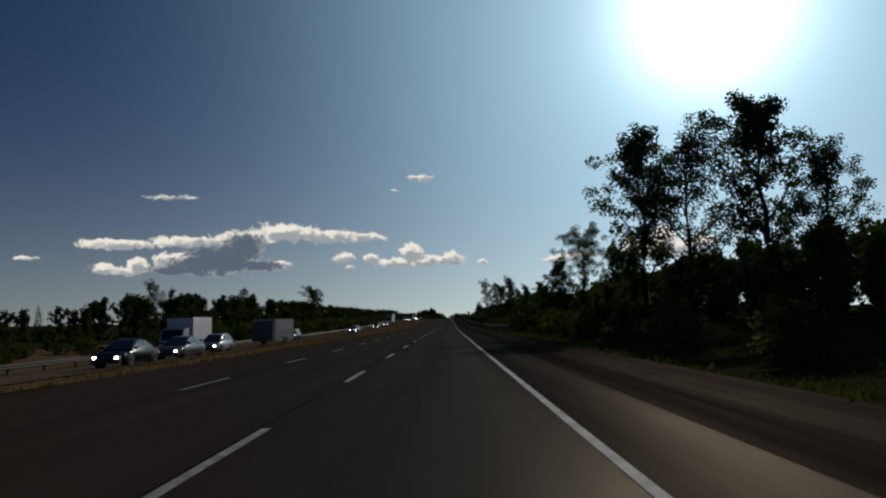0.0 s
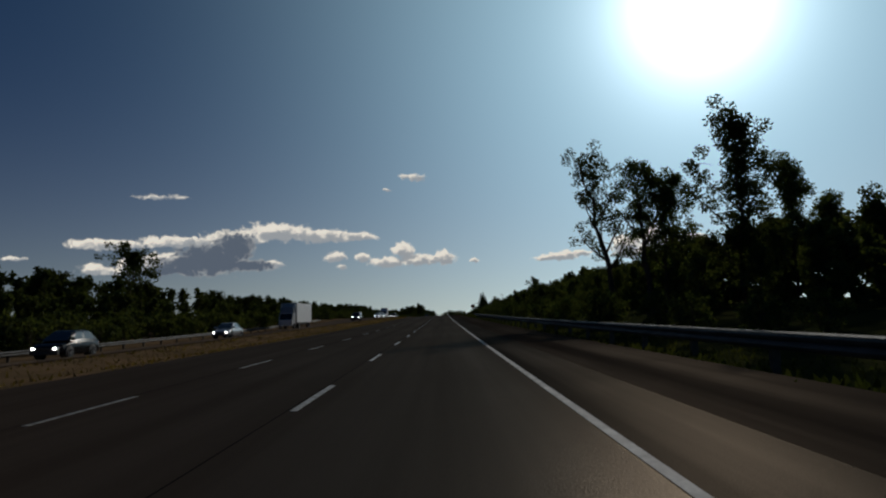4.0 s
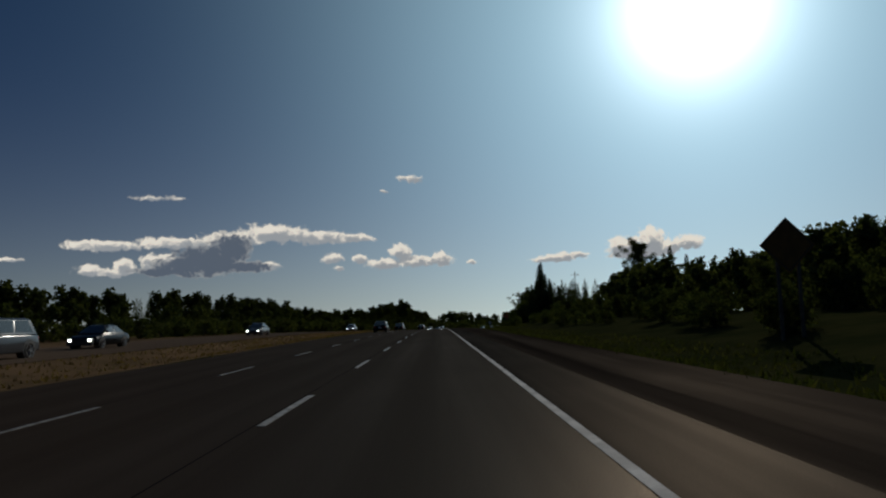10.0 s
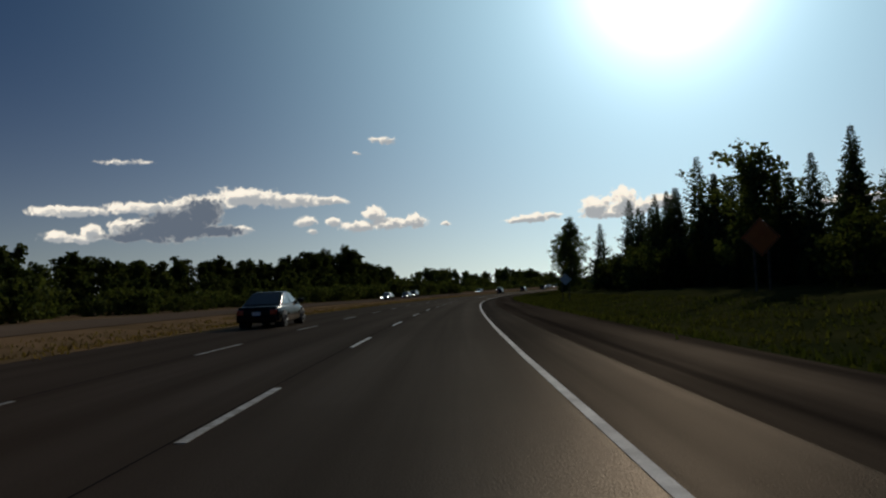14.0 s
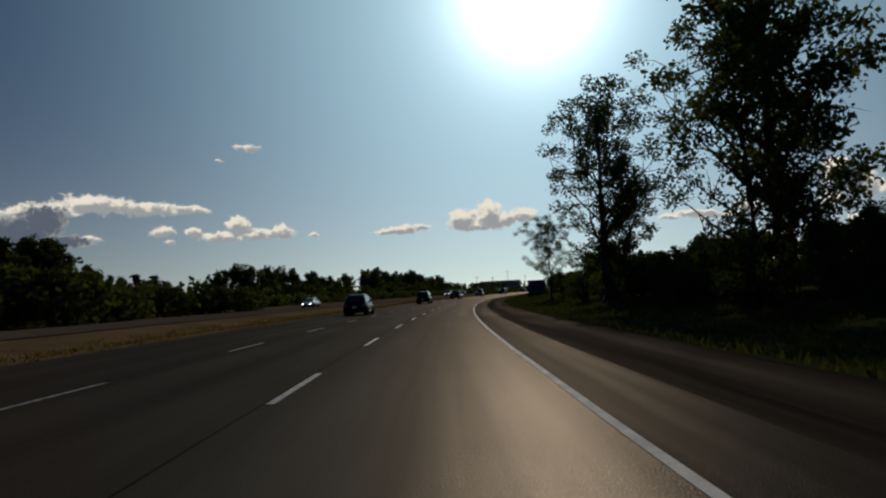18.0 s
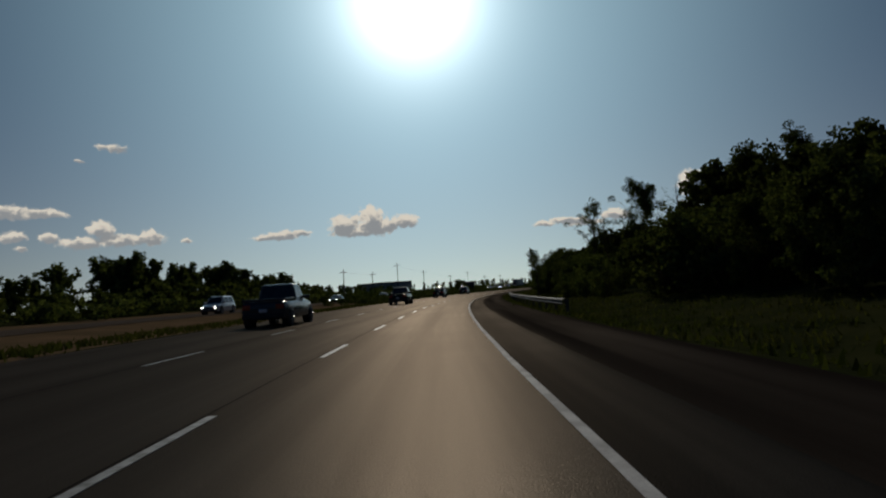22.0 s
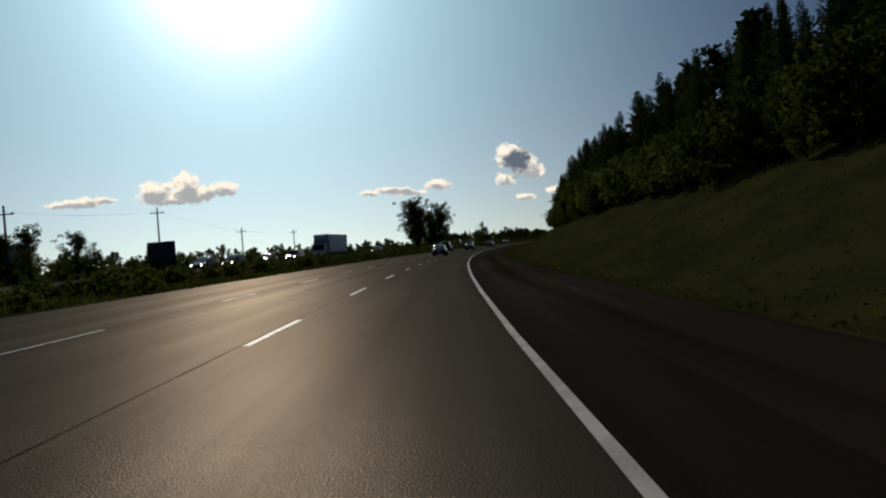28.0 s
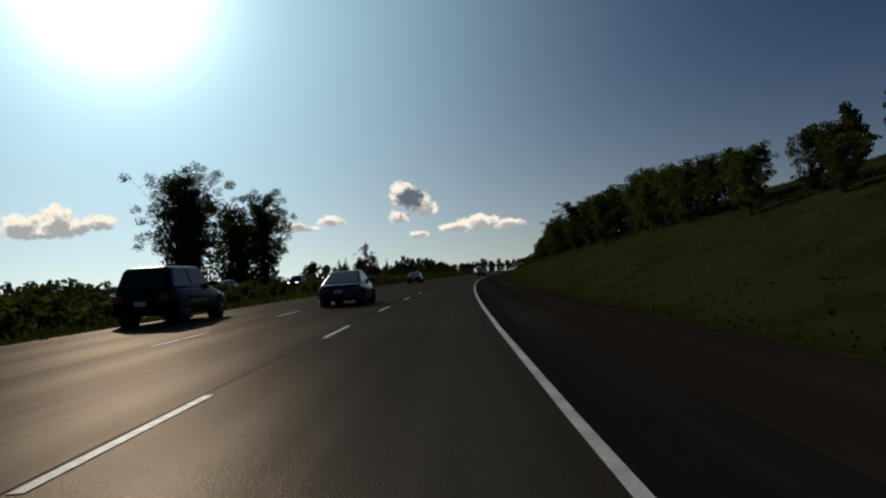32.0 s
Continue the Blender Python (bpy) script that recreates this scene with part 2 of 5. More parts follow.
def road_material(name, base, worn, rough, polish):
    """Asphalt: aggregate grain, streaks along the lanes in u (lateral) and v (along)."""
    m = bpy.data.materials.new(name)
    m.use_nodes = True
    g = Nodes(m.node_tree)
    lie = g.add("ShaderNodeUVMap")
    lie.uv_map = "lane"
    uv = lie.outputs[0]
    stretched = g.add("ShaderNodeVectorMath", {0: uv, 1: (1.0, 0.02, 1.0)}, operation="MULTIPLY").outputs[0]
    streak = g.ramp(g.noise(stretched, 1.6, 4.0, 0.6), 0.35, 0.7)
    patch = g.ramp(g.noise(uv, 0.09, 5.0, 0.6), 0.4, 0.65)
    grain = g.noise(uv, 60.0, 2.0, 0.7)
    lane = g.add("ShaderNodeSeparateXYZ", {0: uv}).outputs[0]
    wheel = g.math("MULTIPLY", g.math("COSINE", g.math("MULTIPLY", lane, 4 * math.pi / LANE)), -1.0)
    f = g.math("MULTIPLY", g.math("ADD", g.math("MULTIPLY", streak, 0.5), g.math("MULTIPLY_ADD", wheel, 0.18, 0.2)), g.math("MULTIPLY_ADD", patch, 0.5, 0.6))
    col = g.mix(f, (*base, 1), (*worn, 1))
    col = g.add("ShaderNodeVectorMath", {0: col, 3: g.math("MULTIPLY_ADD", grain, 0.9, 0.55)}, operation="SCALE").outputs[0]
    bumpy = g.add("ShaderNodeBump", {"Strength": 0.5, "Distance": 0.01, "Height": grain}).outputs[0]
    dull = g.add("ShaderNodeBsdfDiffuse", {"Color": col, "Roughness": 0.8, "Normal": bumpy}).outputs[0]
    sheen = g.add("ShaderNodeBsdfGlossy", {"Color": (1.0, 0.84, 0.68, 1), "Roughness": rough, "Normal": bumpy}).outputs[0]
    shader = g.add("ShaderNodeMixShader", {0: g.math("MULTIPLY_ADD", f, 0.02, polish), 1: dull, 2: sheen}).outputs[0]
    g.add("ShaderNodeOutputMaterial", {"Surface": shader})
    return m


LANE, DASH_STEP = 3.317, 8.865
ASPHALT = road_material("asphalt", (0.060, 0.040, 0.026), (0.086, 0.059, 0.040), 0.40, 0.026)
SHOULDER = road_material("shoulder_asphalt", (0.040, 0.028, 0.020), (0.054, 0.038, 0.027), 0.65, 0.002)
SEAL = road_material("sealed_strip", (0.018, 0.016, 0.014), (0.028, 0.024, 0.021), 0.5, 0.008)
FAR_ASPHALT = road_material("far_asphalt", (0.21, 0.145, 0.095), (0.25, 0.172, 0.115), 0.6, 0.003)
PAINT = material("worn_white_paint", ((0.62, 0.6, 0.57), (0.42, 0.4, 0.38)), 0.7, scale=2.0, bump=0.3, shine=0.02)
WORN_PAINT = material("worn_dash_paint", ((0.36, 0.35, 0.33), (0.16, 0.15, 0.13)), 0.55, scale=4.0, bump=0.3, shine=0.2)
FAINT_PAINT = material("rubbed_dash_paint", ((0.26, 0.25, 0.23), (0.1, 0.09, 0.08)), 0.6, scale=5.0, bump=0.3, shine=0.15)
GRASS = material("verge_grass_soil", ((0.020, 0.024, 0.009), (0.034, 0.035, 0.013)), 1.0, scale=0.35, bump=0.8, bump_scale=9.0, shine=0.0)
DRY = material("dry_median_grass", ((0.155, 0.1, 0.058), (0.105, 0.072, 0.04)), 1.0, scale=0.3, bump=0.8, bump_scale=9.0, shine=0.0)
BLADES = material("grass_blades", ((0.026, 0.034, 0.011), (0.048, 0.05, 0.018)), 0.9, scale=0.4, through_light=0.3, shine=0.0)
DRY_BLADES = material("dry_blades", ((0.16, 0.105, 0.052), (0.1, 0.075, 0.036)), 0.9, scale=0.4, through_light=0.25, shine=0.0)
LEAF = material("broad_leaves", ((0.042, 0.056, 0.022), (0.076, 0.088, 0.034)), 0.7, scale=0.5, spread=0.35, through_light=0.26, shine=0.0)
NEEDLE = material("conifer_needles", ((0.024, 0.038, 0.02), (0.048, 0.062, 0.03)), 0.75, scale=0.6, spread=0.3, through_light=0.14, shine=0.0)
BARK = material("bark", ((0.10, 0.08, 0.06), (0.06, 0.048, 0.038)), 0.9, scale=2.0, bump=0.9, bump_scale=14.0, shine=0.0)
STEEL = material("galvanised_steel", ((0.075, 0.075, 0.077), (0.05, 0.05, 0.052)), 0.75, metal=0.15, scale=1.5, bump=0.15, shine=0.25)
POST = material("weathered_post", ((0.16, 0.13, 0.1), (0.1, 0.085, 0.07)), 0.85, scale=4.0, bump=0.6, shine=0.0)
BACK = material("dark_sign_back", ((0.07, 0.075, 0.08), (0.05, 0.055, 0.06)), 0.6, metal=0.3)
BLUE = material("blue_sign_sheet", ((0.012, 0.022, 0.05), (0.015, 0.027, 0.06)), 0.45)
TRAILER = material("dark_blue_grey_panel", ((0.05, 0.06, 0.08), (0.04, 0.047, 0.06)), 0.45)
ORANGE = material("orange_sign_sheet", ((0.75, 0.16, 0.03), (0.68, 0.13, 0.025)), 0.5)
# orange sheet again, the shade on a backlit sign face put into its colour
SHADED_ORANGE = material("shaded_orange_sheet", ((0.26, 0.11, 0.035), (0.2, 0.085, 0.03)), 0.6, shine=0.1)
WHITE = material("white_painted_metal", ((0.75, 0.76, 0.77), (0.66, 0.67, 0.68)), 0.35, scale=0.8)
CONCRETE = material("wall_concrete", ((0.36, 0.35, 0.33), (0.28, 0.27, 0.26)), 0.85, scale=0.7, bump=0.4, shine=0.0)
TYRE = material("tyre_rubber", ((0.02, 0.02, 0.02), (0.03, 0.03, 0.03)), 0.8)
RIM = material("alloy_rim", ((0.2, 0.2, 0.205), (0.14, 0.14, 0.145)), 0.4, metal=0.7)
TRIM = material("black_plastic", ((0.02, 0.02, 0.022), (0.03, 0.03, 0.03)), 0.55)
GLASS = material("tinted_car_glass", ((0.02, 0.024, 0.028), (0.03, 0.034, 0.038)), 0.12, coat=0.2, shine=0.35)
LAMP = material("clear_lamp", ((0.7, 0.72, 0.74), (0.6, 0.62, 0.64)), 0.15, metal=0.5, coat=1.0)
TAIL = material("red_tail_lamp", ((0.35, 0.015, 0.015), (0.28, 0.012, 0.012)), 0.2, coat=1.0)
ROOF = material("roof_sheet", ((0.12, 0.12, 0.13), (0.09, 0.09, 0.1)), 0.6, metal=0.3)


def lit_lamp():
    """A headlight that is switched on."""
    m = bpy.data.materials.new("lit_headlight")
    m.use_nodes = True
    g = Nodes(m.node_tree)
    g.add("ShaderNodeOutputMaterial", {"Surface": g.add("ShaderNodeEmission", {"Color": (1.0, 0.97, 0.9, 1), "Strength": 12.0}).outputs[0]})
    return m


LIT = lit_lamp()


def car_paint(name, c, coat=0.5, shine=0.5):
    return material(name, (c, tuple(v * 0.92 for v in c)), 0.2, scale=6.0, coat=coat, shine=shine)


PAINTS = {"black": car_paint("black_car_paint", (0.006, 0.006, 0.007), 0.0, 0.1), "silver": car_paint("silver_car_paint", (0.26, 0.265, 0.275), 0.4),
          "white": car_paint("white_car_paint", (0.6, 0.6, 0.6), 0.4), "grey": car_paint("grey_car_paint", (0.06, 0.062, 0.068), 0.25, 0.2),
          "blue": car_paint("dark_blue_car_paint", (0.02, 0.035, 0.08), 0.12, 0.2), "red": car_paint("dark_red_car_paint", (0.2, 0.02, 0.02), 0.12, 0.2)}

# ---- the lie of the road: station s along the right edge line, d metres to its right ----
SPEED = 38.8
SAMPLE = 0.25                        # seconds of drive between samples


def bend(t):
    """Degrees a second by which the road turns right."""
    return float(np.interp(t, (12.2, 14, 32, 36.7), (0, 2.65, 2.35, 0)))


TIMES = np.arange(-8.0, 64.0, SAMPLE)
FINE = 25
HEAD, EAST, NORTH, RISE = [0.55], [0.0], [0.0], [0.0]
# uphill degrees by time of drive: a rise up to a crest, then down through the bend
GRADE = ((-1, 0, 3, 4, 5.5, 7.5, 9, 10, 11, 12, 13, 16, 18, 20.5, 28, 32, 36),
         (0, -0.15, -0.15, 0.35, 0.65, 0.82, 0.42, 0.2, 0.1, -0.3, -0.65, -1.15, -0.9, -0.55, -0.3, 0, 0))
# small swings of the line about the even bend, degrees
SWING = ((-8, 0, 3, 8, 10.5, 12, 13.5, 16, 26, 28, 30, 34), (-0.3, -0.3, 0, 0, -0.3, -0.1, 0.5, 0, 0, 0.15, 0.6, 0.6))
for t0 in TIMES[:-1]:
    h, e, n, r = HEAD[-1], EAST[-1], NORTH[-1], RISE[-1]
    for k in range(FINE):
        dt = SAMPLE / FINE
        t = t0 + (k + 1) * dt
        h += bend(t) * dt
        way = radians(h + float(np.interp(t, *SWING)))
        e += math.sin(way) * SPEED * dt
        n += math.cos(way) * SPEED * dt
        r += math.tan(radians(float(np.interp(t, *GRADE)))) * SPEED * dt
    HEAD.append(h), EAST.append(e), NORTH.append(n), RISE.append(r)
HEAD = [h + float(np.interp(t, *SWING)) for h, t in zip(HEAD, TIMES)]
START = int(round(8 / SAMPLE))
EAST, NORTH, RISE = (np.array(v) - v[START] for v in (EAST, NORTH, RISE))
HEAD = np.array(HEAD)
STATION = TIMES * SPEED


def lerp(x, xs, ys):
    """Straight-line lookup in two short tables."""
    if x <= xs[0]:
        return ys[0]
    if x >= xs[-1]:
        return ys[-1]
    k = 1
    while xs[k] < x:
        k += 1
    f = (x - xs[k - 1]) / (xs[k] - xs[k - 1])
    return ys[k - 1] + f * (ys[k] - ys[k - 1])


EAST, NORTH, RISE, HEAD = (list(map(float, v)) for v in (EAST, NORTH, RISE, HEAD))
GAP = SAMPLE * SPEED


def along(table, s):
    """Lookup in a table by station, evenly spaced."""
    f = min(max((s - STATION[0]) / GAP, 0.0), len(table) - 1.001)
    k = int(f)
    return table[k] + (f - k) * (table[k + 1] - table[k])


def heading(s):
    return radians(along(HEAD, s))


def slope(s):
    """Cross fall of the carriageway: rise to the right per metre."""
    return math.tan(radians(lerp(s / SPEED, (11, 14, 16.5, 21, 25, 28, 32), (1.6, 0.7, -0.2, -0.7, -1.0, -1.3, -1.2))))


def shift(s):
    """How much farther off the other carriageway swings."""
    return lerp(s, (430, 760, 1000), (0, 3, 7))


def bank(s):
    """How far the cutting on the right has risen, 0 to 1."""
    return lerp(s, (985, 1040, 1110, 1190, 1250, 1500, 1700), (0, 0.3, 1, 1, 0.72, 0.68, 0.3))


def level(s, d):
    """Height of the finished ground at station s, d metres right of the edge line."""
    z = along(RISE, s)
    tilt = slope(s)
    if d > 3.3:
        z += tilt * 3.3
        z += lerp(d, (3.3, 5.5, 8, 14, 24, 60, 300), (0, -0.45, -0.35, 0.5, 1.0, 1.6, 3.0))
        b = bank(s)
        z += b * lerp(d, (4.5, 6, 12, 20, 26, 60), (0, 0.5, 2.9, 6.2, 7.6, 9.0))
    elif d < -11.0:
        z += tilt * -11.0
        o = shift(s)
        z += lerp(d, (-300, -90 - o, -45 - o, -33 - o, -27.8 - o, -16.5 - o, -14.5, -11), (1.0, 0.5, 0.2, 0.0, 0.0, 0.0, 0.0, 0))
        fall = lerp(s, (0, 150, 400, 1100, 1300), (-0.6, -0.1, 0.1, 0.2, 0.6))
        z += fall * lerp(d, (-60 - o, -33 - o, -16.5 - o, -11), (0.3, 1, 1, 0))
        z -= 0.3 * lerp(d, (-16.0 - o, -13.8 - 0.5 * o, -11.3), (0, 1, 0))
        z -= lerp(s, (-60, 260, 340), (1.0, 1.0, 0)) * lerp(d, (-45, -29, -17), (0.5, 1, 0))
    else:
        z += tilt * d
    return z


def at(s, d, up=0.0):
    a = heading(s)
    return Vector((along(EAST, s) + math.cos(a) * d, along(NORTH, s) - math.sin(a) * d, level(s, d) + up))


def put(s, d, turn=0.0, size=1.0, up=0.0):
    """A pose on the ground at (s, d), facing along the road."""
    return Matrix.Translation(at(s, d, up)) @ Matrix.Rotation(-heading(s) + radians(turn), 4, "Z") @ Matrix.Diagonal((size, size, size, 1))


def raw_mesh(name, verts, faces, mat, smooth=False):
    me = bpy.data.meshes.new(name)
    me.from_pydata([tuple(v) for v in verts], [], faces)
    me.materials.append(mat)
    if smooth:
        me.polygons.foreach_set("use_smooth", [True] * len(me.polygons))
    me.update()
    return me


def part(name, bm, mat, parent, label="", smooth=False):
    """Links a bmesh (or a mesh) as one mesh object under a thing or a part."""
    if isinstance(bm, bmesh.types.BMesh):
        me = bpy.data.meshes.new(name)
        bm.to_mesh(me)
        bm.free()
        me.materials.append(mat)
        if smooth:
            me.polygons.foreach_set("use_smooth", [True] * len(me.polygons))
    else:
        me = bm
    ob = new(name, me)
    ob.parent = parent
    return tagged(ob, label)


def box(bm, lo, hi, bevel=0.0):
    made = bmesh.ops.create_cube(bm, size=1.0, matrix=Matrix.Translation([(a + b) / 2 for a, b in zip(lo, hi)]) @ Matrix.Diagonal([b - a for a, b in zip(lo, hi)] + [1]))
    if bevel:
        bmesh.ops.bevel(bm, geom=list({e for v in made["verts"] for e in v.link_edges}), offset=bevel, segments=2, affect="EDGES", profile=0.6)
    return bm


def boxes(*spans, bevel=0.0):
    bm = bmesh.new()
    for lo, hi in spans:
        box(bm, lo, hi, bevel)
    return bm


def tube(bm, a, b, r0, r1, sides=10):
    a, b = Vector(a), Vector(b)
    m = Matrix.Translation((a + b) / 2) @ (b - a).to_track_quat("Z", "Y").to_matrix().to_4x4()
    bmesh.ops.create_cone(bm, cap_ends=True, segments=sides, radius1=r0, radius2=r1, depth=(b - a).length, matrix=m)
    return bm


def thing(name, m, label, category, group="", kind=""):
    ob = new(name)
    ob.empty_display_size = 0.3
    ob.matrix_world = m
    return tagged(ob, label, category, group, kind)


def strip(name, mat, stations, ds, up, thick=0.0, parent=None):
    """A ribbon that lies on the ground along the road."""
    verts, faces, uv = [], [], []
    for s in stations:
        for d in ds:
            verts.append(at(s, d, up)), uv.append((d, s))
    n = len(ds)
    for i in range(len(stations) - 1):
        for j in range(n - 1):
            faces.append((i * n + j, i * n + j + 1, (i + 1) * n + j + 1, (i + 1) * n + j))
    if thick:
        base = len(verts)
        for i, s in enumerate(stations):
            for d in (ds[0], ds[-1]):
                verts.append(at(s, d, up - thick)), uv.append((d, s))
        for i in range(len(stations) - 1):
            a, b = i * n, base + 2 * i
            faces.append((a, a + n, b + 2, b))
            faces.append((a + n - 1, b + 1, b + 3, a + 2 * n - 1))
    me = raw_mesh(name, verts, faces, mat)
    layer = me.uv_layers.new(name="lane")
    for loop in me.loops:
        layer.data[loop.index].uv = uv[loop.vertex_index]
    ob = new(name, me)
    ob.parent = parent
    return ob


# ---- ground and roads ----
def build_ground():
    stations = list(np.arange(-300, -40, 40)) + list(np.arange(-40, 1560, 8)) + list(np.arange(1560, 2440, 40))
    left = [-420, -300, -200, -140, -110, -90, -75, -62, -54, -48, -44, -41, -38, -36.5, -35, -33, -31, -28, -26, -24.5, -22, -20, -18, -16.5, -15.5, -14.5, -13, -11.6, -11.0]
    right = [3.3, 3.9, 4.5, 5.5, 6.5, 8, 10, 12, 14, 17, 20, 24, 30, 40, 60, 90, 140, 220, 320]
    ds = left + [-9, -5, 0, 2.5] + right
    verts, faces, kinds = [], [], []
    rnd = np.random.RandomState(3)
    for s in stations:
        o = shift(s)
        for d in ds:
            p = at(s, d)
            if -11.0 < d < 3.3 or -24.6 - o < d < -19.3 - o:
                p.z -= 0.25
            elif abs(d) > 4 and not -31 - o < d < -14 - o:
                p.z += 0.10 * (rnd.rand() - 0.5) * min(1.0, abs(d) / 20)
            if d in (ds[0], ds[-1]):
                p.z = -18.0
            verts.append(p)
    n = len(ds)
    for i in range(len(stations) - 1):
        for j in range(n - 1):
            faces.append((i * n + j, i * n + j + 1, (i + 1) * n + j + 1, (i + 1) * n + j))
            kinds.append(1 if (ds[j + 1] <= -11 and ds[j] >= -45 and stations[i] < 960) else 0)
    me = raw_mesh("ground", verts, faces, GRASS, True)
    me.materials.append(DRY)
    me.polygons.foreach_set("material_index", kinds)
    tagged(new("ground", me), "rough grass verge and dry brown median beside the motorway", "ground", kind="structure")
    plain = raw_mesh("distant_ground", [(-4800, -4800, -16), (4800, -4800, -16), (4800, 4800, -16), (-4800, 4800, -16)], [(0, 1, 2, 3)], GRASS)
    tagged(new("distant_ground", plain), "flat green land running out to the horizon", "ground", kind="structure")


build_ground()
ALONG = list(np.arange(-120, 1900, 8))
road = strip("road", ASPHALT, ALONG, [-11.0, -9.95, -6.63, -3.32, 0.05], 0.0, 0.3)
tagged(road, "three dark asphalt lanes of a motorway with worn wheel tracks", "road", kind="structure")
shoulder = strip("shoulder", SHOULDER, ALONG, [1.15, 2.2, 3.3], 0.0, 0.3)
tagged(shoulder, "pale brownish paved hard shoulder", "road shoulder", kind="structure")
seal = strip("sealed_strip", SEAL, ALONG, [0.05, 0.6, 1.15], 0.0, 0.3)
tagged(seal, "dark rumble strip beside the edge line", "rumble strip", kind="structure")
FAR_SIDE = list(np.arange(-120, 1900, 10))


def far_strip(name, mat, lo, hi, up):
    verts, faces, uv = [], [], []
    for s in FAR_SIDE:
        o = shift(s)
        for d in (lo, (lo + hi) / 2, hi):
            verts.append(at(s, d - o, up)), uv.append((d, s))
    for i in range(len(FAR_SIDE) - 1):
        for j in range(2):
            faces.append((3 * i + j, 3 * i + j + 1, 3 * i + j + 4, 3 * i + j + 3))
    me = raw_mesh(name, verts, faces, mat)
    layer = me.uv_layers.new(name="lane")
    for loop in me.loops:
        layer.data[loop.index].uv = uv[loop.vertex_index]
    return new(name, me)


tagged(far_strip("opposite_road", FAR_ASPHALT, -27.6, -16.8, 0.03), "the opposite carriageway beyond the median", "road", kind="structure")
for name, d in (("tar_seam", -3.42), ("tar_seam", -6.75)):
    tagged(strip(name, SEAL, ALONG, [d, d + 0.022], 0.003), "thin dark tar-filled joint along the lane", "road joint", kind="structure")
edge = strip("edge_line", PAINT, ALONG, [-0.05, 0.05], 0.006)
tagged(edge, "solid white edge line", "road marking", kind="structure")

# ---- trees ----
def ring_tube(path, radii, sides, verts, faces):
    """A tapered limb along a path of points."""
    base = len(verts)
    for i, p in enumerate(path):
        a = path[min(i + 1, len(path) - 1)] - path[max(i - 1, 0)]
        q = a.to_track_quat("Z", "Y")
        for k in range(sides):
            t = 2 * math.pi * k / sides
            verts.append(p + q @ Vector((math.cos(t) * radii[i], math.sin(t) * radii[i], 0)))
    for i in range(len(path) - 1):
        for k in range(sides):
            a, b = base + i * sides + k, base + i * sides + (k + 1) % sides
            faces.append((a, b, b + sides, a + sides))


def leaves(centres, radius, count, size, rnd, verts, faces, flat=0.8, long=1.5):
    """Pointed leaves and sprays, folded along the midrib, scattered in clumps about the twig ends."""
    for c in centres:
        for _ in range(count):
            v = rnd.normal(size=3)
            v *= radius * rnd.rand() ** 0.45 / np.linalg.norm(v)
            v[2] *= flat
            p = c + Vector(v)
            a = Vector(rnd.normal(size=3)).normalized()
            b = a.cross(Vector(rnd.normal(size=3))).normalized()
            n = a.cross(b)
            l, w = size * (0.7 + 0.6 * rnd.rand()) * long / 1.5, size * 0.36 * (0.7 + 0.6 * rnd.rand())
            k = len(verts)
            verts.extend((p - a * l * 0.5, p + b * w + n * w * 0.3, p + a * l * 0.5, p - b * w + n * w * 0.3))
            faces.append((k, k + 1, k + 2))
            faces.append((k, k + 2, k + 3))


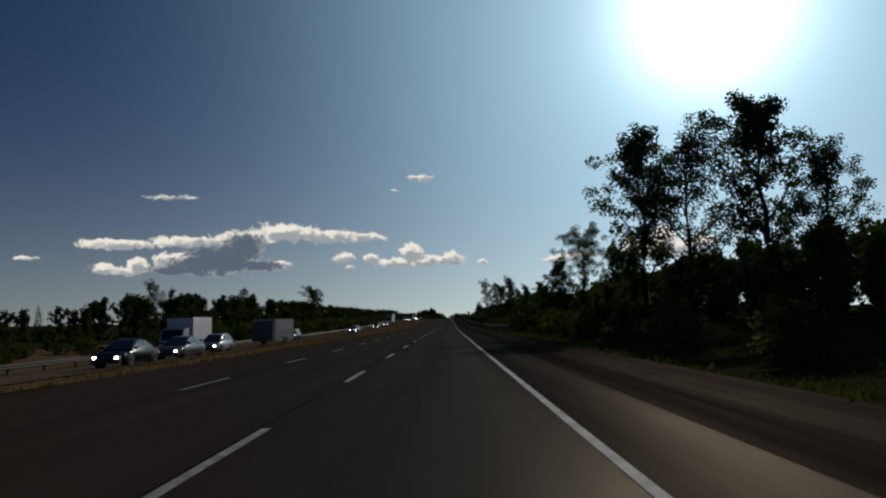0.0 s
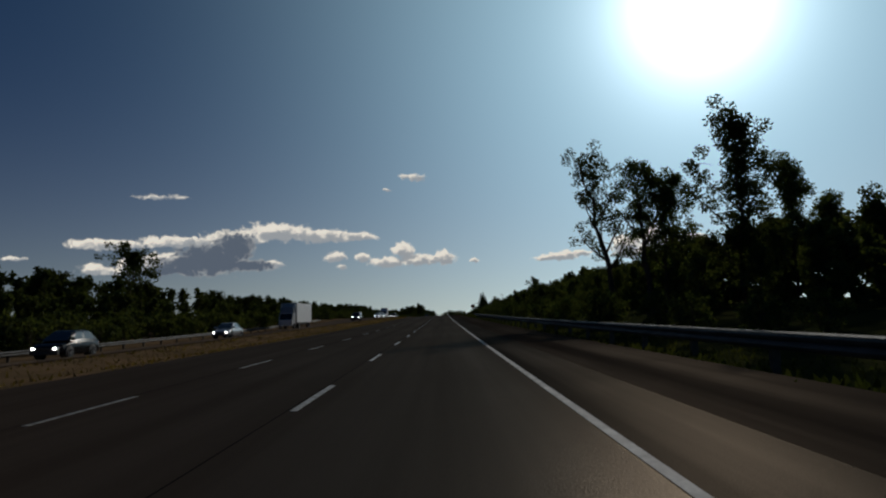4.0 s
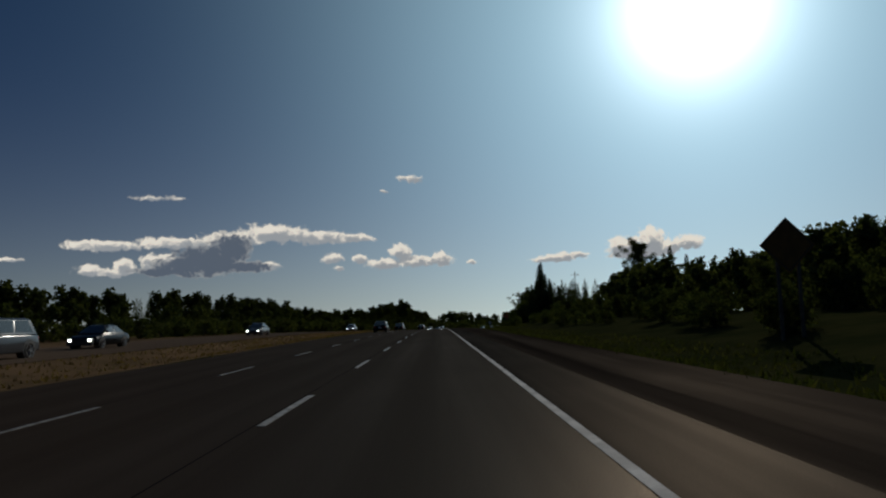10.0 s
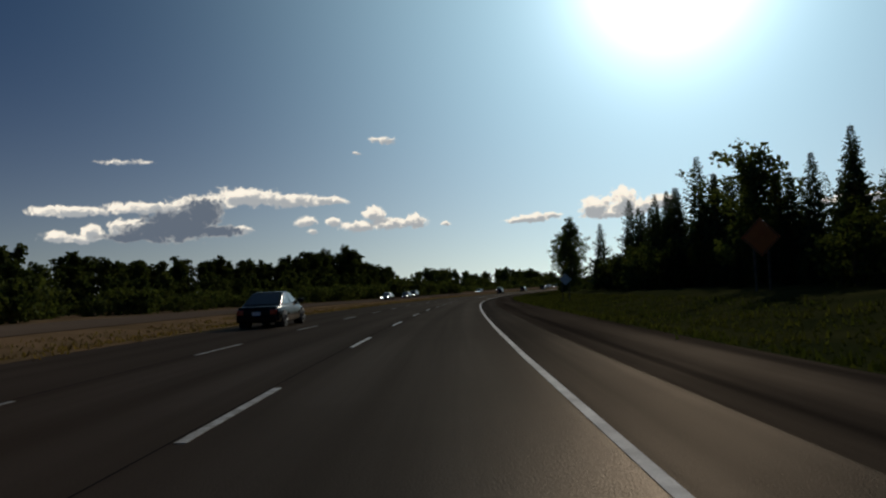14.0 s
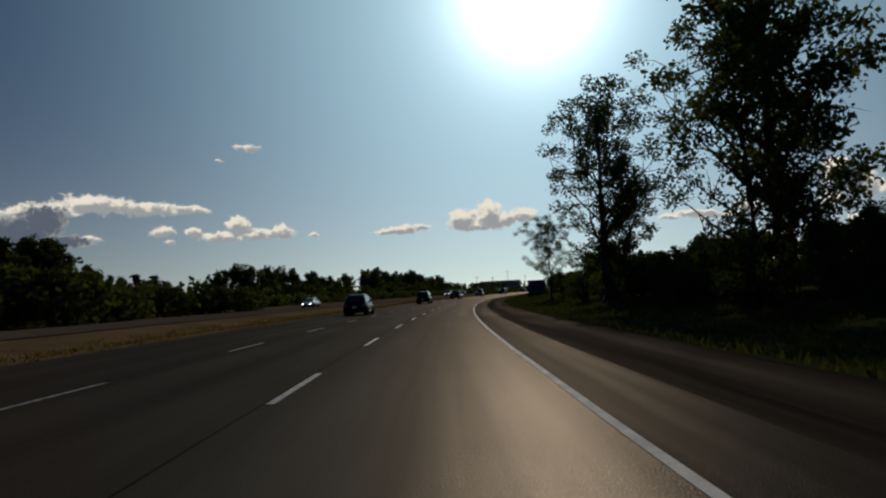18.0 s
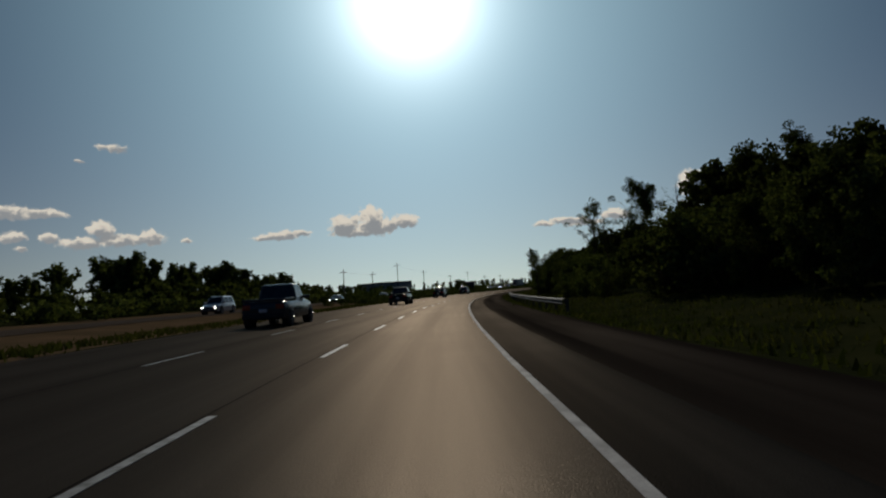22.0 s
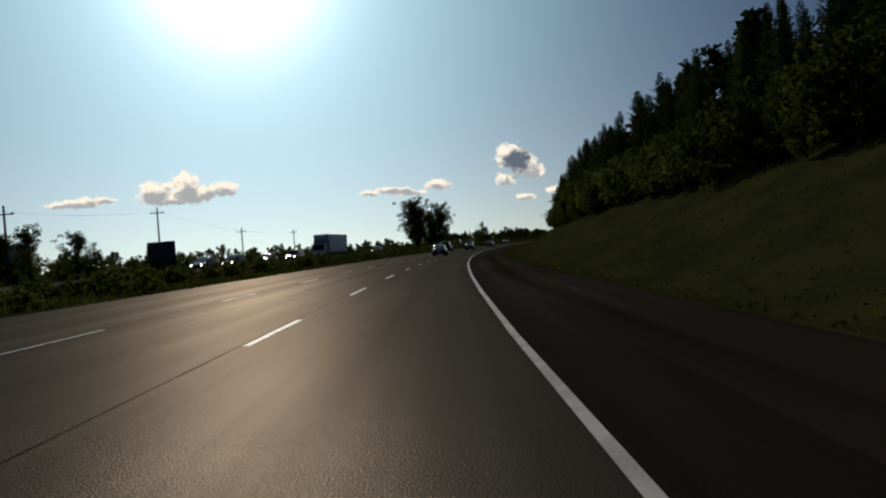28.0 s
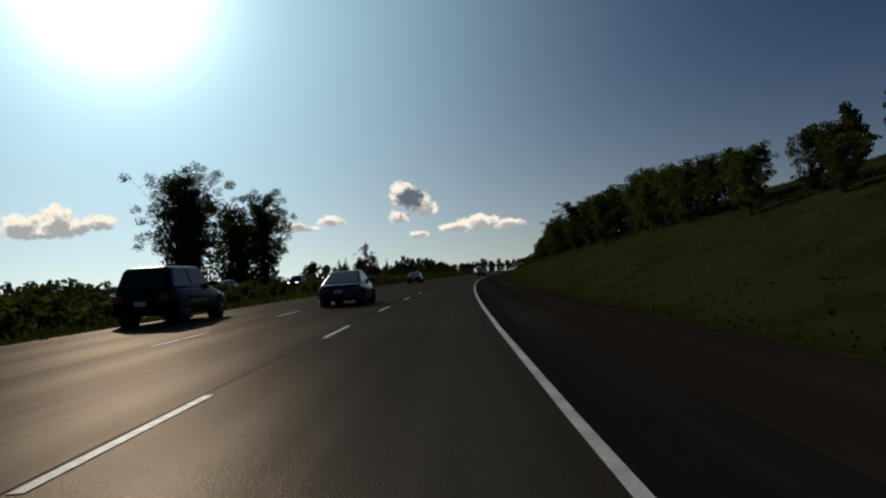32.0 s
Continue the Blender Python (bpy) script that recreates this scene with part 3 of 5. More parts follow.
def broad_tree(seed, height=10.0, spread=0.32, lift=0.28, limbs=9, clump=26, leaf=0.30, bare=0.0, lean=0.0, gap=0.0, ball=0.062, stout=0.018, twigs=True):
    """Trunk with limbs and twigs, and a crown of leaf clumps at the twig ends."""
    rnd = np.random.RandomState(seed)
    wv, wf, cv, cf, ends = [], [], [], [], []
    top = height * 0.88
    trunk = [Vector((lean * height * (k / 8) ** 1.6 + 0.03 * height * rnd.normal() * (k > 1) * 0.35, 0.03 * height * rnd.normal() * (k > 1) * 0.35, top * k / 8)) for k in range(9)]
    r0 = stout * height
    ring_tube(trunk, [r0 * (1.25 if k == 0 else 1 - 0.86 * k / 8) for k in range(9)], 7, wv, wf)
    for i in range(limbs):
        f = lift + (0.96 - lift) * (i + 0.4 * rnd.rand()) / limbs
        k = f * 8
        p = trunk[int(k)].lerp(trunk[min(8, int(k) + 1)], k - int(k))
        turn = i * 2.4 + rnd.rand()
        reach = height * spread * (1.05 - 0.72 * abs(f - 0.45) / 0.55) * (0.7 + 0.5 * rnd.rand())
        up = 0.55 + 0.9 * f
        way = Vector((math.cos(turn), math.sin(turn), up)).normalized()
        limb = [p]
        for j in range(4):
            way = (way + Vector((rnd.normal() * 0.13, rnd.normal() * 0.13, 0.08))).normalized()
            limb.append(limb[-1] + way * reach / 3.2)
        r = r0 * (1 - 0.8 * f) * 0.55
        ring_tube(limb, [r, r * 0.75, r * 0.52, r * 0.34, r * 0.15], 5, wv, wf)
        for j in range(1, 5):
            for _ in range(2 if bare < 0.5 else 3):
                q = Vector((rnd.normal(), rnd.normal(), 0.35 + 0.5 * rnd.normal())).normalized()
                tip = limb[j] + q * reach * (0.28 + 0.22 * rnd.rand())
                mid = limb[j].lerp(tip, 0.5) + Vector((0, 0, 0.04 * reach))
                if twigs:
                    ring_tube([limb[j], mid, tip], [r * 0.3, r * 0.2, r * 0.06], 4, wv, wf)
                if rnd.rand() > gap:
                    ends.append(tip)
            if rnd.rand() > gap:
                ends.append(limb[j])
    ends.append(trunk[-1])
    if bare < 1:
        keep = [c for c in ends if rnd.rand() > bare]
        leaves(keep, ball * height * (spread / 0.32) ** 0.5, clump, leaf, rnd, cv, cf)
    return wv, wf, cv, cf


def conifer(seed, height=10.0, spread=0.2, lift=0.06, boughs=150, ragged=0.3, droop=0.3, sprays=7, twigs=True):
    """Straight trunk, boughs all the way up, set with hanging needle sprays."""
    rnd = np.random.RandomState(seed)
    wv, wf, cv, cf = [], [], [], []
    ring_tube([Vector((0, 0, height * k / 5)) for k in range(6)], [0.014 * height * (1 - 0.97 * k / 5) for k in range(6)], 7, wv, wf)
    for i in range(boughs):
        f = lift + (0.985 - lift) * ((i + rnd.rand()) / boughs) ** 1.15
        turn = i * 2.39996 + 0.9 * rnd.rand()
        reach = height * spread * (1 - f) ** 0.85 * (1 - ragged + 1.6 * ragged * rnd.rand()) + 0.006 * height
        out = Vector((math.cos(turn), math.sin(turn), 0))
        root = Vector((0, 0, height * f))
        tip = root + out * reach + Vector((0, 0, (0.9 * f - droop * (1.1 - f)) * reach * 0.8))
        if twigs:
            ring_tube([root, root.lerp(tip, 0.5) - Vector((0, 0, 0.04 * reach)), tip], [0.004 * height * (1 - f) + 0.01, 0.003 * height * (1 - f) + 0.006, 0.003], 3, wv, wf)
        side = Vector((-out.y, out.x, 0))
        for k2 in range(sprays):
            u = (k2 + 0.3 + 0.7 * rnd.rand()) / sprays
            p = root.lerp(tip, u)
            for sgn in (-1, 1):
                l = (0.35 + 0.65 * (1 - f) ** 0.6) * (0.16 * reach + 0.022 * height) * (1.2 - 0.6 * u) * (0.7 + 0.7 * rnd.rand()) * (10 / sprays) ** 0.5
                w = side * sgn * l * (0.5 + 0.4 * rnd.rand()) + out * l * (0.4 + 0.5 * rnd.rand()) + Vector((0, 0, l * (-0.35 + 0.35 * rnd.normal())))
                n = Vector((0.12 * rnd.normal(), 0.12 * rnd.normal(), 0.3)) * l
                k = len(cv)
                cv.extend((p, p + w * 0.5 + n * 0.7, p + w, p + w * 0.5 - n * 0.9))
                cf.append((k, k + 1, k + 2))
                cf.append((k, k + 2, k + 3))
    return wv, wf, cv, cf


def shrub(seed, height=3.0, width=3.4, clumps=46, per=26, leaf=0.24, fluff=0.17):
    rnd = np.random.RandomState(seed)
    wv, wf, cv, cf, ends = [], [], [], [], []
    for i in range(9):
        a = i * 2.4 + rnd.rand()
        tip = Vector((math.cos(a) * width * 0.36 * rnd.rand(), math.sin(a) * width * 0.36 * rnd.rand(), height * (0.6 + 0.3 * rnd.rand())))
        ring_tube([Vector((0.1 * math.cos(a), 0.1 * math.sin(a), 0)), tip * 0.5 + Vector((0, 0, 0.1)), tip], [0.035, 0.025, 0.008], 4, wv, wf)
    for _ in range(clumps):
        v = rnd.normal(size=3)
        v /= np.linalg.norm(v)
        r = 0.55 + 0.45 * rnd.rand()
        ends.append(Vector((v[0] * width * 0.5 * r, v[1] * width * 0.5 * r, max(0.15, height * (0.46 + 0.46 * v[2] * r)))))
    leaves(ends, fluff * height, per, leaf, rnd, cv, cf)
    return wv, wf, cv, cf


class Kind:
    """A kind of tree: its meshes, built once, and how tall they stand."""

    def __init__(self, name, made, mat, height, label, category):
        wv, wf, cv, cf = made
        self.trunk = raw_mesh(name + "_trunk", wv, wf, BARK, True)
        self.crown = raw_mesh(name + "_crown", cv, cf, mat) if cf else None
        self.name, self.height, self.label, self.category = name, height, label, category

    def plant(self, s, d, height, turn=0.0, group="", label=""):
        m = put(s, d, turn, height / self.height, -0.05)
        ob = thing(self.name, m, label or self.label, self.category, group)
        part("trunk", self.trunk, BARK, ob)
        if self.crown:
            part("crown", self.crown, LEAF, ob)
        return ob


KINDS = {
    "poplar": [Kind("poplar_tree", broad_tree(k, 12, 0.25, 0.16, 15, 76, 0.19, gap=0.25, ball=0.052), LEAF, 12.0, "tall open poplar with dark fluttering leaves and sky gaps", "tree") for k in (11, 12, 13)],
    "cottonwood": [Kind("cottonwood_tree", broad_tree(k, 14, 0.36, 0.18, 18, 96, 0.19, gap=0.42, ball=0.047, stout=0.016), LEAF, 14.0, "large spreading cottonwood with open branches and dark leaf clumps", "tree") for k in (14, 15, 16)],
    "maple": [Kind("maple_tree", broad_tree(k, 9, 0.36, 0.05, 13, 26, 0.31, ball=0.07, twigs=False), LEAF, 9.0, "full round broadleaf tree in dark summer leaf", "tree") for k in (21, 22, 23)],
    "thin": [Kind("thin_tree", broad_tree(k, 9, 0.25, 0.3, 11, 60, 0.13, bare=0.25, gap=0.3, lean=l, ball=0.05, stout=0.021), LEAF, 9.0, "thin half-bare tree with sparse leaves", "tree") for k, l in ((31, 0.1), (32, -0.16), (33, 0.02))],
    "dead": [Kind("dead_tree", broad_tree(k, 8, 0.27, 0.3, 11, bare=1.0, stout=0.02), LEAF, 8.0, "bare dead tree with fine grey twigs", "tree") for k in (41, 42)],
    "spruce": [Kind("spruce_tree", conifer(k, 12, 0.2, 0.04, 190), NEEDLE, 12.0, "dark pointed spruce with drooping boughs", "tree") for k in (51, 52)],
    "pine": [Kind("pine_tree", conifer(k, 12, 0.25, 0.06, 150, 0.5, 0.05), NEEDLE, 12.0, "dark ragged pine with level boughs", "tree") for k in (61, 62)],
    "bush": [Kind("bush", shrub(k), LEAF, 3.0, "dense dark green roadside bush", "bush") for k in (71, 72, 73)],
}
dice = random.Random(11)


def plant(kind, s, d, height, pick=None, turn=None, group="roadside trees"):
    k = KINDS[kind]
    return k[dice.randrange(len(k)) if pick is None else pick].plant(s, d, height, dice.uniform(0, 360) if turn is None else turn, group)


# single trees that stand out against the sky: kind, station, offset, height, variant
LONE_RIGHT = (
    ("poplar", 59, 16, 18.0, 1), ("cottonwood", 61, 20.5, 17.5, 0), ("poplar", 58, 26, 20.5, 2), ("cottonwood", 49, 26.5, 12.5, 1), ("spruce", 94, 22, 11.3, 0), ("spruce", 86, 22.5, 11.2, 1), ("cottonwood", 117, 22.5, 16.0, 2),
    ("poplar", 105, 16, 10.5, 0), ("maple", 109, 14, 6.5, 0),
    ("poplar", 196, 16.4, 12.8, 1), ("thin", 205, 11.0, 13.2, 1, 0), ("poplar", 204, 14.5, 11.2, 2), ("thin", 203, 13.0, 12.4, 0), ("poplar", 200, 21.7, 10.4, 0), ("maple", 201, 28, 7.2, 1), ("maple", 210, 18, 7.0, 2),
    ("maple", 379, 48, 11.6, 2), ("maple", 410, 48, 10.8, 0), ("poplar", 595, 54.5, 25.5, 2), ("spruce", 597, 64.5, 22.5, 0), ("spruce", 586, 66.5, 18.5, 1),
    ("spruce", 550, 21.6, 14.2, 0), ("spruce", 530, 20, 12.8, 1), ("spruce", 541, 21.3, 11.9, 0), ("pine", 563, 23, 11.4, 1), ("pine", 598, 22.6, 11.2, 0), ("pine", 606, 21, 12.4, 1), ("maple", 588, 19.3, 9.4, 2), ("pine", 639, 20.5, 12.8, 0), ("pine", 646, 17, 10.4, 1),
    ("poplar", 730, 14.2, 20.6, 0), ("cottonwood", 728, 12.0, 14.0, 0), ("maple", 731, 15.5, 6.0, 0), ("cottonwood", 755, 11.0, 18.0, 0), ("poplar", 757, 13.5, 13.0, 1), ("dead", 752, 10.5, 17.0, 0),
    ("cottonwood", 793, 9.8, 11.4, 0), ("maple", 796, 11.5, 3.6, 0),
    ("maple", 862, 28, 7.8, 0), ("poplar", 901, 24, 10.6, 1), ("maple", 906, 23, 10.2, 2), ("poplar", 912, 25, 11.6, 0), ("maple", 896, 25, 8.8, 1),
    ("thin", 959, 18, 14.2, 2), ("poplar", 957, 25.3, 16.2, 2), ("maple", 955, 24, 9.0, 0), ("dead", 951, 29, 15.0, 0), ("dead", 960, 20, 12.0, 1), ("thin", 952, 8.6, 7.6, 0), ("thin", 966, 9.2, 7.4, 1),
)
LONE_LEFT = (
    ("maple", 279, -58, 15.2, 0), ("thin", 134, -59.5, 11.6, 1), ("thin", 141, -60, 10.4, 2), ("thin", 173, -55, 12.0, 0), ("poplar", 727, -58, 15.2, 0), ("poplar", 747, -59, 17.4, 1), ("poplar", 752, -60, 17.8, 2),
    ("poplar", 779, -64, 13.4, 2), ("poplar", 789, -65.5, 12.6, 0), ("maple", 898, -90, 13.4, 2), ("maple", 927, -92, 12.8, 1), ("poplar", 996, -90, 14.0, 0), ("poplar", 1007, -90, 15.0, 1), ("poplar", 1047, -90, 14.6, 2), ("maple", 1083, -90, 10.8, 0),
    ("maple", 1143, -40, 4.4, 0), ("maple", 1148, -41.5, 5.2, 1), ("maple", 1153, -40, 4.8, 2), ("bush", 1157, -40.5, 3.2, 0),
    ("cottonwood", 1344, -46, 20.0, 0), ("cottonwood", 1348, -48.5, 19.6, 1), ("poplar", 1342, -44, 16, 2), ("cottonwood", 1366, -41, 18.2, 2), ("poplar", 1370, -43, 17, 0), ("maple", 1362, -44, 12, 0), ("maple", 1340, -44, 10, 1), ("maple", 1354, -42, 11, 2), ("maple", 1347, -46.5, 15.5, 1), ("maple", 1368, -42, 14.5, 0), ("maple", 1358, -44.5, 15.0, 2),
    ("thin", 1461, -42.5, 13.0, 2), ("maple", 1455, -43, 7, 1),
)
for row in LONE_RIGHT + LONE_LEFT:
    plant(*row)

# how high the woods stand along the road: stations, metres
NEAR_RIGHT = ((0, 44, 100, 150, 172, 185, 199, 240, 280, 315, 335), (6.2, 6.6, 7.2, 5.6, 4.3, 5.0, 7.2, 7.3, 7.7, 7.0, 7.0))
HILL_RIGHT = ((325, 352, 379, 392, 397, 408, 418, 428, 437, 443, 452, 459, 470, 475, 486, 502, 510, 520, 533, 548, 560, 584, 615),
              (9.5, 10.4, 11.6, 8.0, 9.4, 10.4, 10.5, 10.2, 9.5, 7.6, 8.4, 10.4, 9.0, 10.2, 9.0, 9.2, 6.8, 6.4, 9.5, 11.5, 13.0, 13.0, 12.0))
SPRUCES = ((515, 530, 545, 560, 575, 585, 597, 613, 640, 655), (7.0, 10.0, 12.2, 10.6, 9.0, 8.4, 10.4, 11.6, 11.6, 8.5))
SCRUB_RIGHT = ((650, 700, 727, 751, 790, 805, 829, 850, 866, 880, 895), (2.4, 3.2, 4.8, 4.2, 6.2, 5.2, 6.6, 5.0, 7.4, 5.6, 6.0))
SIGN_SIDE = ((855, 865, 900), (4.4, 4.6, 5.4))
BEND_RIGHT = ((880, 897, 912, 926, 944, 960, 990, 1015), (6.0, 8.6, 10.0, 6.4, 6.6, 8.2, 8.5, 7.6))
RAIL_SIDE = ((905, 926, 944, 961, 975, 990, 1004, 1014, 1030, 1060), (3.2, 3.8, 5.6, 6.6, 7.2, 5.9, 4.7, 5.5, 7.4, 8.4))
BANK_TOP = ((1040, 1080, 1121, 1151, 1165, 1179, 1195, 1210, 1232, 1239, 1249, 1265, 1274, 1286, 1300, 1335, 1450), (7.4, 8.8, 8.0, 8.9, 8.4, 9.7, 8.5, 9.0, 8.4, 6.0, 3.2, 1.7, 3.4, 4.2, 5.3, 6.9, 7.0))
FAR_LEFT = ((-20, 83, 102, 121, 145, 181, 240, 280, 326, 412, 455, 503, 550, 580, 620, 635, 667, 690, 702, 715, 727, 747, 755, 760, 769, 778, 790, 797, 807, 813),
            (3.0, 3.9, 5.4, 7.2, 8.0, 8.8, 8.4, 7.6, 6.7, 6.6, 6.4, 7.2, 8.6, 8.7, 7.2, 6.8, 9.2, 9.4, 10.0, 12.5, 13.5, 15.0, 12.5, 8.8, 9.2, 12.0, 10.5, 6.0, 4.5, 2.0))
BEYOND_LEFT = ((815, 845, 864, 868, 879, 888, 897, 927, 946, 958, 970, 985, 996, 1007, 1020, 1047, 1058, 1066, 1083, 1092, 1117, 1180), (5.0, 7.5, 6.0, 1.4, 2.5, 9.0, 12.4, 12.0, 10.8, 9.6, 7.0, 10.5, 13.0, 13.8, 11.2, 13.4, 11.2, 8.4, 10.0, 6.0, 5.4, 4.5))

# rows of single trees and bushes near the road: kinds, heights, share of them, from and to station, from and to offset, trees
BELTS = (
    (("bush",), NEAR_RIGHT, 0.34, 10, 330, 8, 11, 64), (("maple",), NEAR_RIGHT, 0.62, 10, 330, 14, 19, 50),
    (("bush",), HILL_RIGHT, 0.19, 330, 520, 11, 15, 46), (("maple", "bush"), HILL_RIGHT, 0.34, 330, 525, 17, 23, 50),
    (("spruce", "spruce", "pine"), SPRUCES, 0.95, 518, 650, 19.5, 23.5, 46), (("spruce", "maple", "bush"), SPRUCES, 0.42, 520, 650, 16, 19, 34),
    (("bush",), SCRUB_RIGHT, 0.45, 660, 890, 13, 20, 54), (("bush", "maple"), SCRUB_RIGHT, 0.75, 716, 768, 10, 17, 26),
    (("bush",), SIGN_SIDE, 0.3, 856, 861.5, 6.3, 12.5, 9), (("maple", "bush"), SIGN_SIDE, 1.0, 864, 900, 12, 17, 24),
    (("maple", "bush"), RAIL_SIDE, 0.7, 905, 1000, 9.5, 11.5, 26), (("maple", "maple", "bush"), RAIL_SIDE, 0.98, 905, 1010, 12, 15, 40), (("pine", "spruce", "maple"), RAIL_SIDE, 0.98, 1008, 1060, 13, 16, 26),
    (("pine", "pine", "spruce"), BANK_TOP, 0.98, 1050, 1238, 13.2, 15.6, 104), (("pine", "spruce"), BANK_TOP, 0.92, 1050, 1236, 17, 22, 50), (("bush", "maple"), BANK_TOP, 0.5, 1045, 1236, 12.4, 13.6, 54),
    (("maple",), BANK_TOP, 0.97, 1236, 1300, 13.5, 16, 30), (("maple",), BANK_TOP, 0.97, 1300, 1450, 13.5, 19, 36),
)
for kinds, heights, share, s0, s1, d0, d1, count in BELTS:
    for k in range(count):
        s = s0 + (s1 - s0) * (k + dice.random()) / count
        kind = kinds[dice.randrange(len(kinds))]
        plant(kind, s, dice.uniform(d0, d1), lerp(s, *heights) * share * dice.uniform(0.84, 1.03), group="woods beside the road")


# ---- woods farther off: each belt one dense mass of trees ----
def arrays(made):
    wv, wf, cv, cf = made
    return (np.array([tuple(v) for v in wv]), np.array(wf), np.array([tuple(v) for v in cv]), np.array(cf))


FAR_KINDS = {"broad": [(arrays(broad_tree(k, 9, 0.34, 0.05, 6, 12, 0.66, ball=0.075, twigs=False)), 9.0) for k in (81, 82, 83)],
             "tall": [(arrays(broad_tree(k, 11, 0.23, 0.06, 7, 12, 0.62, gap=0.1, twigs=False)), 11.0) for k in (84, 85)],
             "fir": [(arrays(conifer(k, 11, 0.2, 0.03, 75, 0.4, 0.3, 3, False)), 11.0) for k in (86, 87)],
             "brush": [(arrays(shrub(k, 3.0, 4.4, 34, 15, 0.42, 0.25)), 3.0) for k in (93, 94)],
             "leafy": [(arrays(broad_tree(k, 9, 0.3, 0.05, 7, 30, 0.4, ball=0.072, twigs=False)), 9.0) for k in (90, 91, 92)],
             "scrub": [(arrays(shrub(k, 3.0, 4.6, 34, 7, 0.66, 0.27)), 3.0) for k in (88, 89)]}


def wood(label, kinds, s0, s1, d0, d1, h0, h1, count, seed, heights=None):
    """One mass of trees: trunks and foliage joined. heights: a table along the road, of which h0 to h1 are shares."""
    rnd = np.random.RandomState(seed)
    stems, stem_faces, tops, top_faces, nv, nt = [], [], [], [], 0, 0
    for k in range(count):
        s, d = s0 + (s1 - s0) * (k + rnd.rand()) / count, d0 + (d1 - d0) * rnd.rand()
        kind = FAR_KINDS[kinds[rnd.randint(len(kinds))]]
        (wv, wf, cv, cf), tall = kind[rnd.randint(len(kind))]
        size = (h0 + (h1 - h0) * rnd.rand()) * (lerp(s, *heights) if heights else 1.0) / tall
        a = rnd.rand() * 6.283
        turn = np.array(((math.cos(a), -math.sin(a), 0), (math.sin(a), math.cos(a), 0), (0, 0, 1.0))) * size
        base = np.array(at(s, d, -0.1))
        stems.append(wv @ turn.T + base), stem_faces.append(wf + nv)
        tops.append(cv @ turn.T + base), top_faces.append(cf + nt)
        nv, nt = nv + len(wv), nt + len(cv)
    ob = thing("woodland", Matrix.Identity(4), label, "woods", kind="stuff")
    for name, verts, faces, mat in (("trunks", stems, stem_faces, BARK), ("foliage", tops, top_faces, NEEDLE if kinds[0] == "fir" else LEAF)):
        me = bpy.data.meshes.new(name)
        verts, faces = np.concatenate(verts), np.concatenate(faces)
        n = faces.shape[1]
        me.vertices.add(len(verts)), me.loops.add(faces.size), me.polygons.add(len(faces))
        me.vertices.foreach_set("co", verts.astype(np.float32).ravel())
        me.loops.foreach_set("vertex_index", faces.astype(np.int32).ravel())
        me.polygons.foreach_set("loop_start", np.arange(0, faces.size, n, dtype=np.int32))
        me.update(calc_edges=True)
        me.materials.append(mat)
        tagged(part(name, me, mat, ob), kind="stuff")
    return ob


LEFT_WOOD, RIGHT_WOOD = "dense dark mixed woodland behind the opposite carriageway", "dense dark woodland behind the roadside trees"
wood(LEFT_WOOD, ("broad", "broad", "fir"), -10, 640, -62, -53, 0.92, 1.14, 330, 1, FAR_LEFT)
wood(LEFT_WOOD, ("broad",), -10, 700, -53, -40, 0.5, 0.72, 300, 3, FAR_LEFT)
wood(LEFT_WOOD, ("brush",), -10, 800, -42, -32.5, 0.25, 0.42, 420, 2, FAR_LEFT)
wood(LEFT_WOOD, ("leafy",), 630, 812, -64, -56, 0.86, 1.08, 110, 5, FAR_LEFT)
wood(LEFT_WOOD, ("leafy",), 660, 812, -56, -44, 0.4, 0.6, 90, 4, FAR_LEFT)
wood("row of broadleaf trees in dark leaf along the far side", ("tall", "broad"), 815, 1180, -96, -85, 0.86, 1.12, 190, 6, BEYOND_LEFT)
wood("row of broadleaf trees in dark leaf along the far side", ("broad", "scrub"), 815, 1180, -85, -70, 0.42, 0.6, 130, 21, BEYOND_LEFT)
wood("low scrub and bushes along the far side of the motorway", ("scrub",), 800, 1500, -54, -42, 1.4, 2.9, 300, 7)
wood("distant belt of trees on flat land", ("broad", "tall"), 1100, 1560, -190, -100, 4, 7, 150, 8)
wood("rough weeds and bushes in the wide median", ("scrub",), 940, 1560, -22, -13, 0.7, 1.5, 520, 9)
wood(RIGHT_WOOD, ("broad",), 0, 335, 26, 34, 0.9, 1.1, 190, 10, NEAR_RIGHT)
wood(RIGHT_WOOD, ("broad",), 5, 335, 18, 26, 0.55, 0.8, 130, 22, NEAR_RIGHT)
wood(RIGHT_WOOD, ("broad", "broad", "fir"), 325, 615, 46, 54, 0.9, 1.1, 190, 11, HILL_RIGHT)
wood(RIGHT_WOOD, ("broad",), 325, 525, 24, 42, 0.46, 0.66, 150, 23, HILL_RIGHT)
wood(RIGHT_WOOD, ("fir",), 515, 655, 23, 32, 0.6, 0.88, 90, 12, SPRUCES)
wood(RIGHT_WOOD, ("broad",), 650, 895, 27, 36, 0.85, 1.1, 150, 13, SCRUB_RIGHT)
wood(RIGHT_WOOD, ("broad",), 885, 1012, 21, 30, 0.85, 1.08, 80, 24, BEND_RIGHT)
wood(RIGHT_WOOD, ("fir", "broad"), 1000, 1236, 16, 26, 0.75, 0.95, 110, 14, BANK_TOP)
wood(RIGHT_WOOD, ("broad",), 1240, 1560, 16, 30, 0.7, 0.95, 110, 15, BANK_TOP)
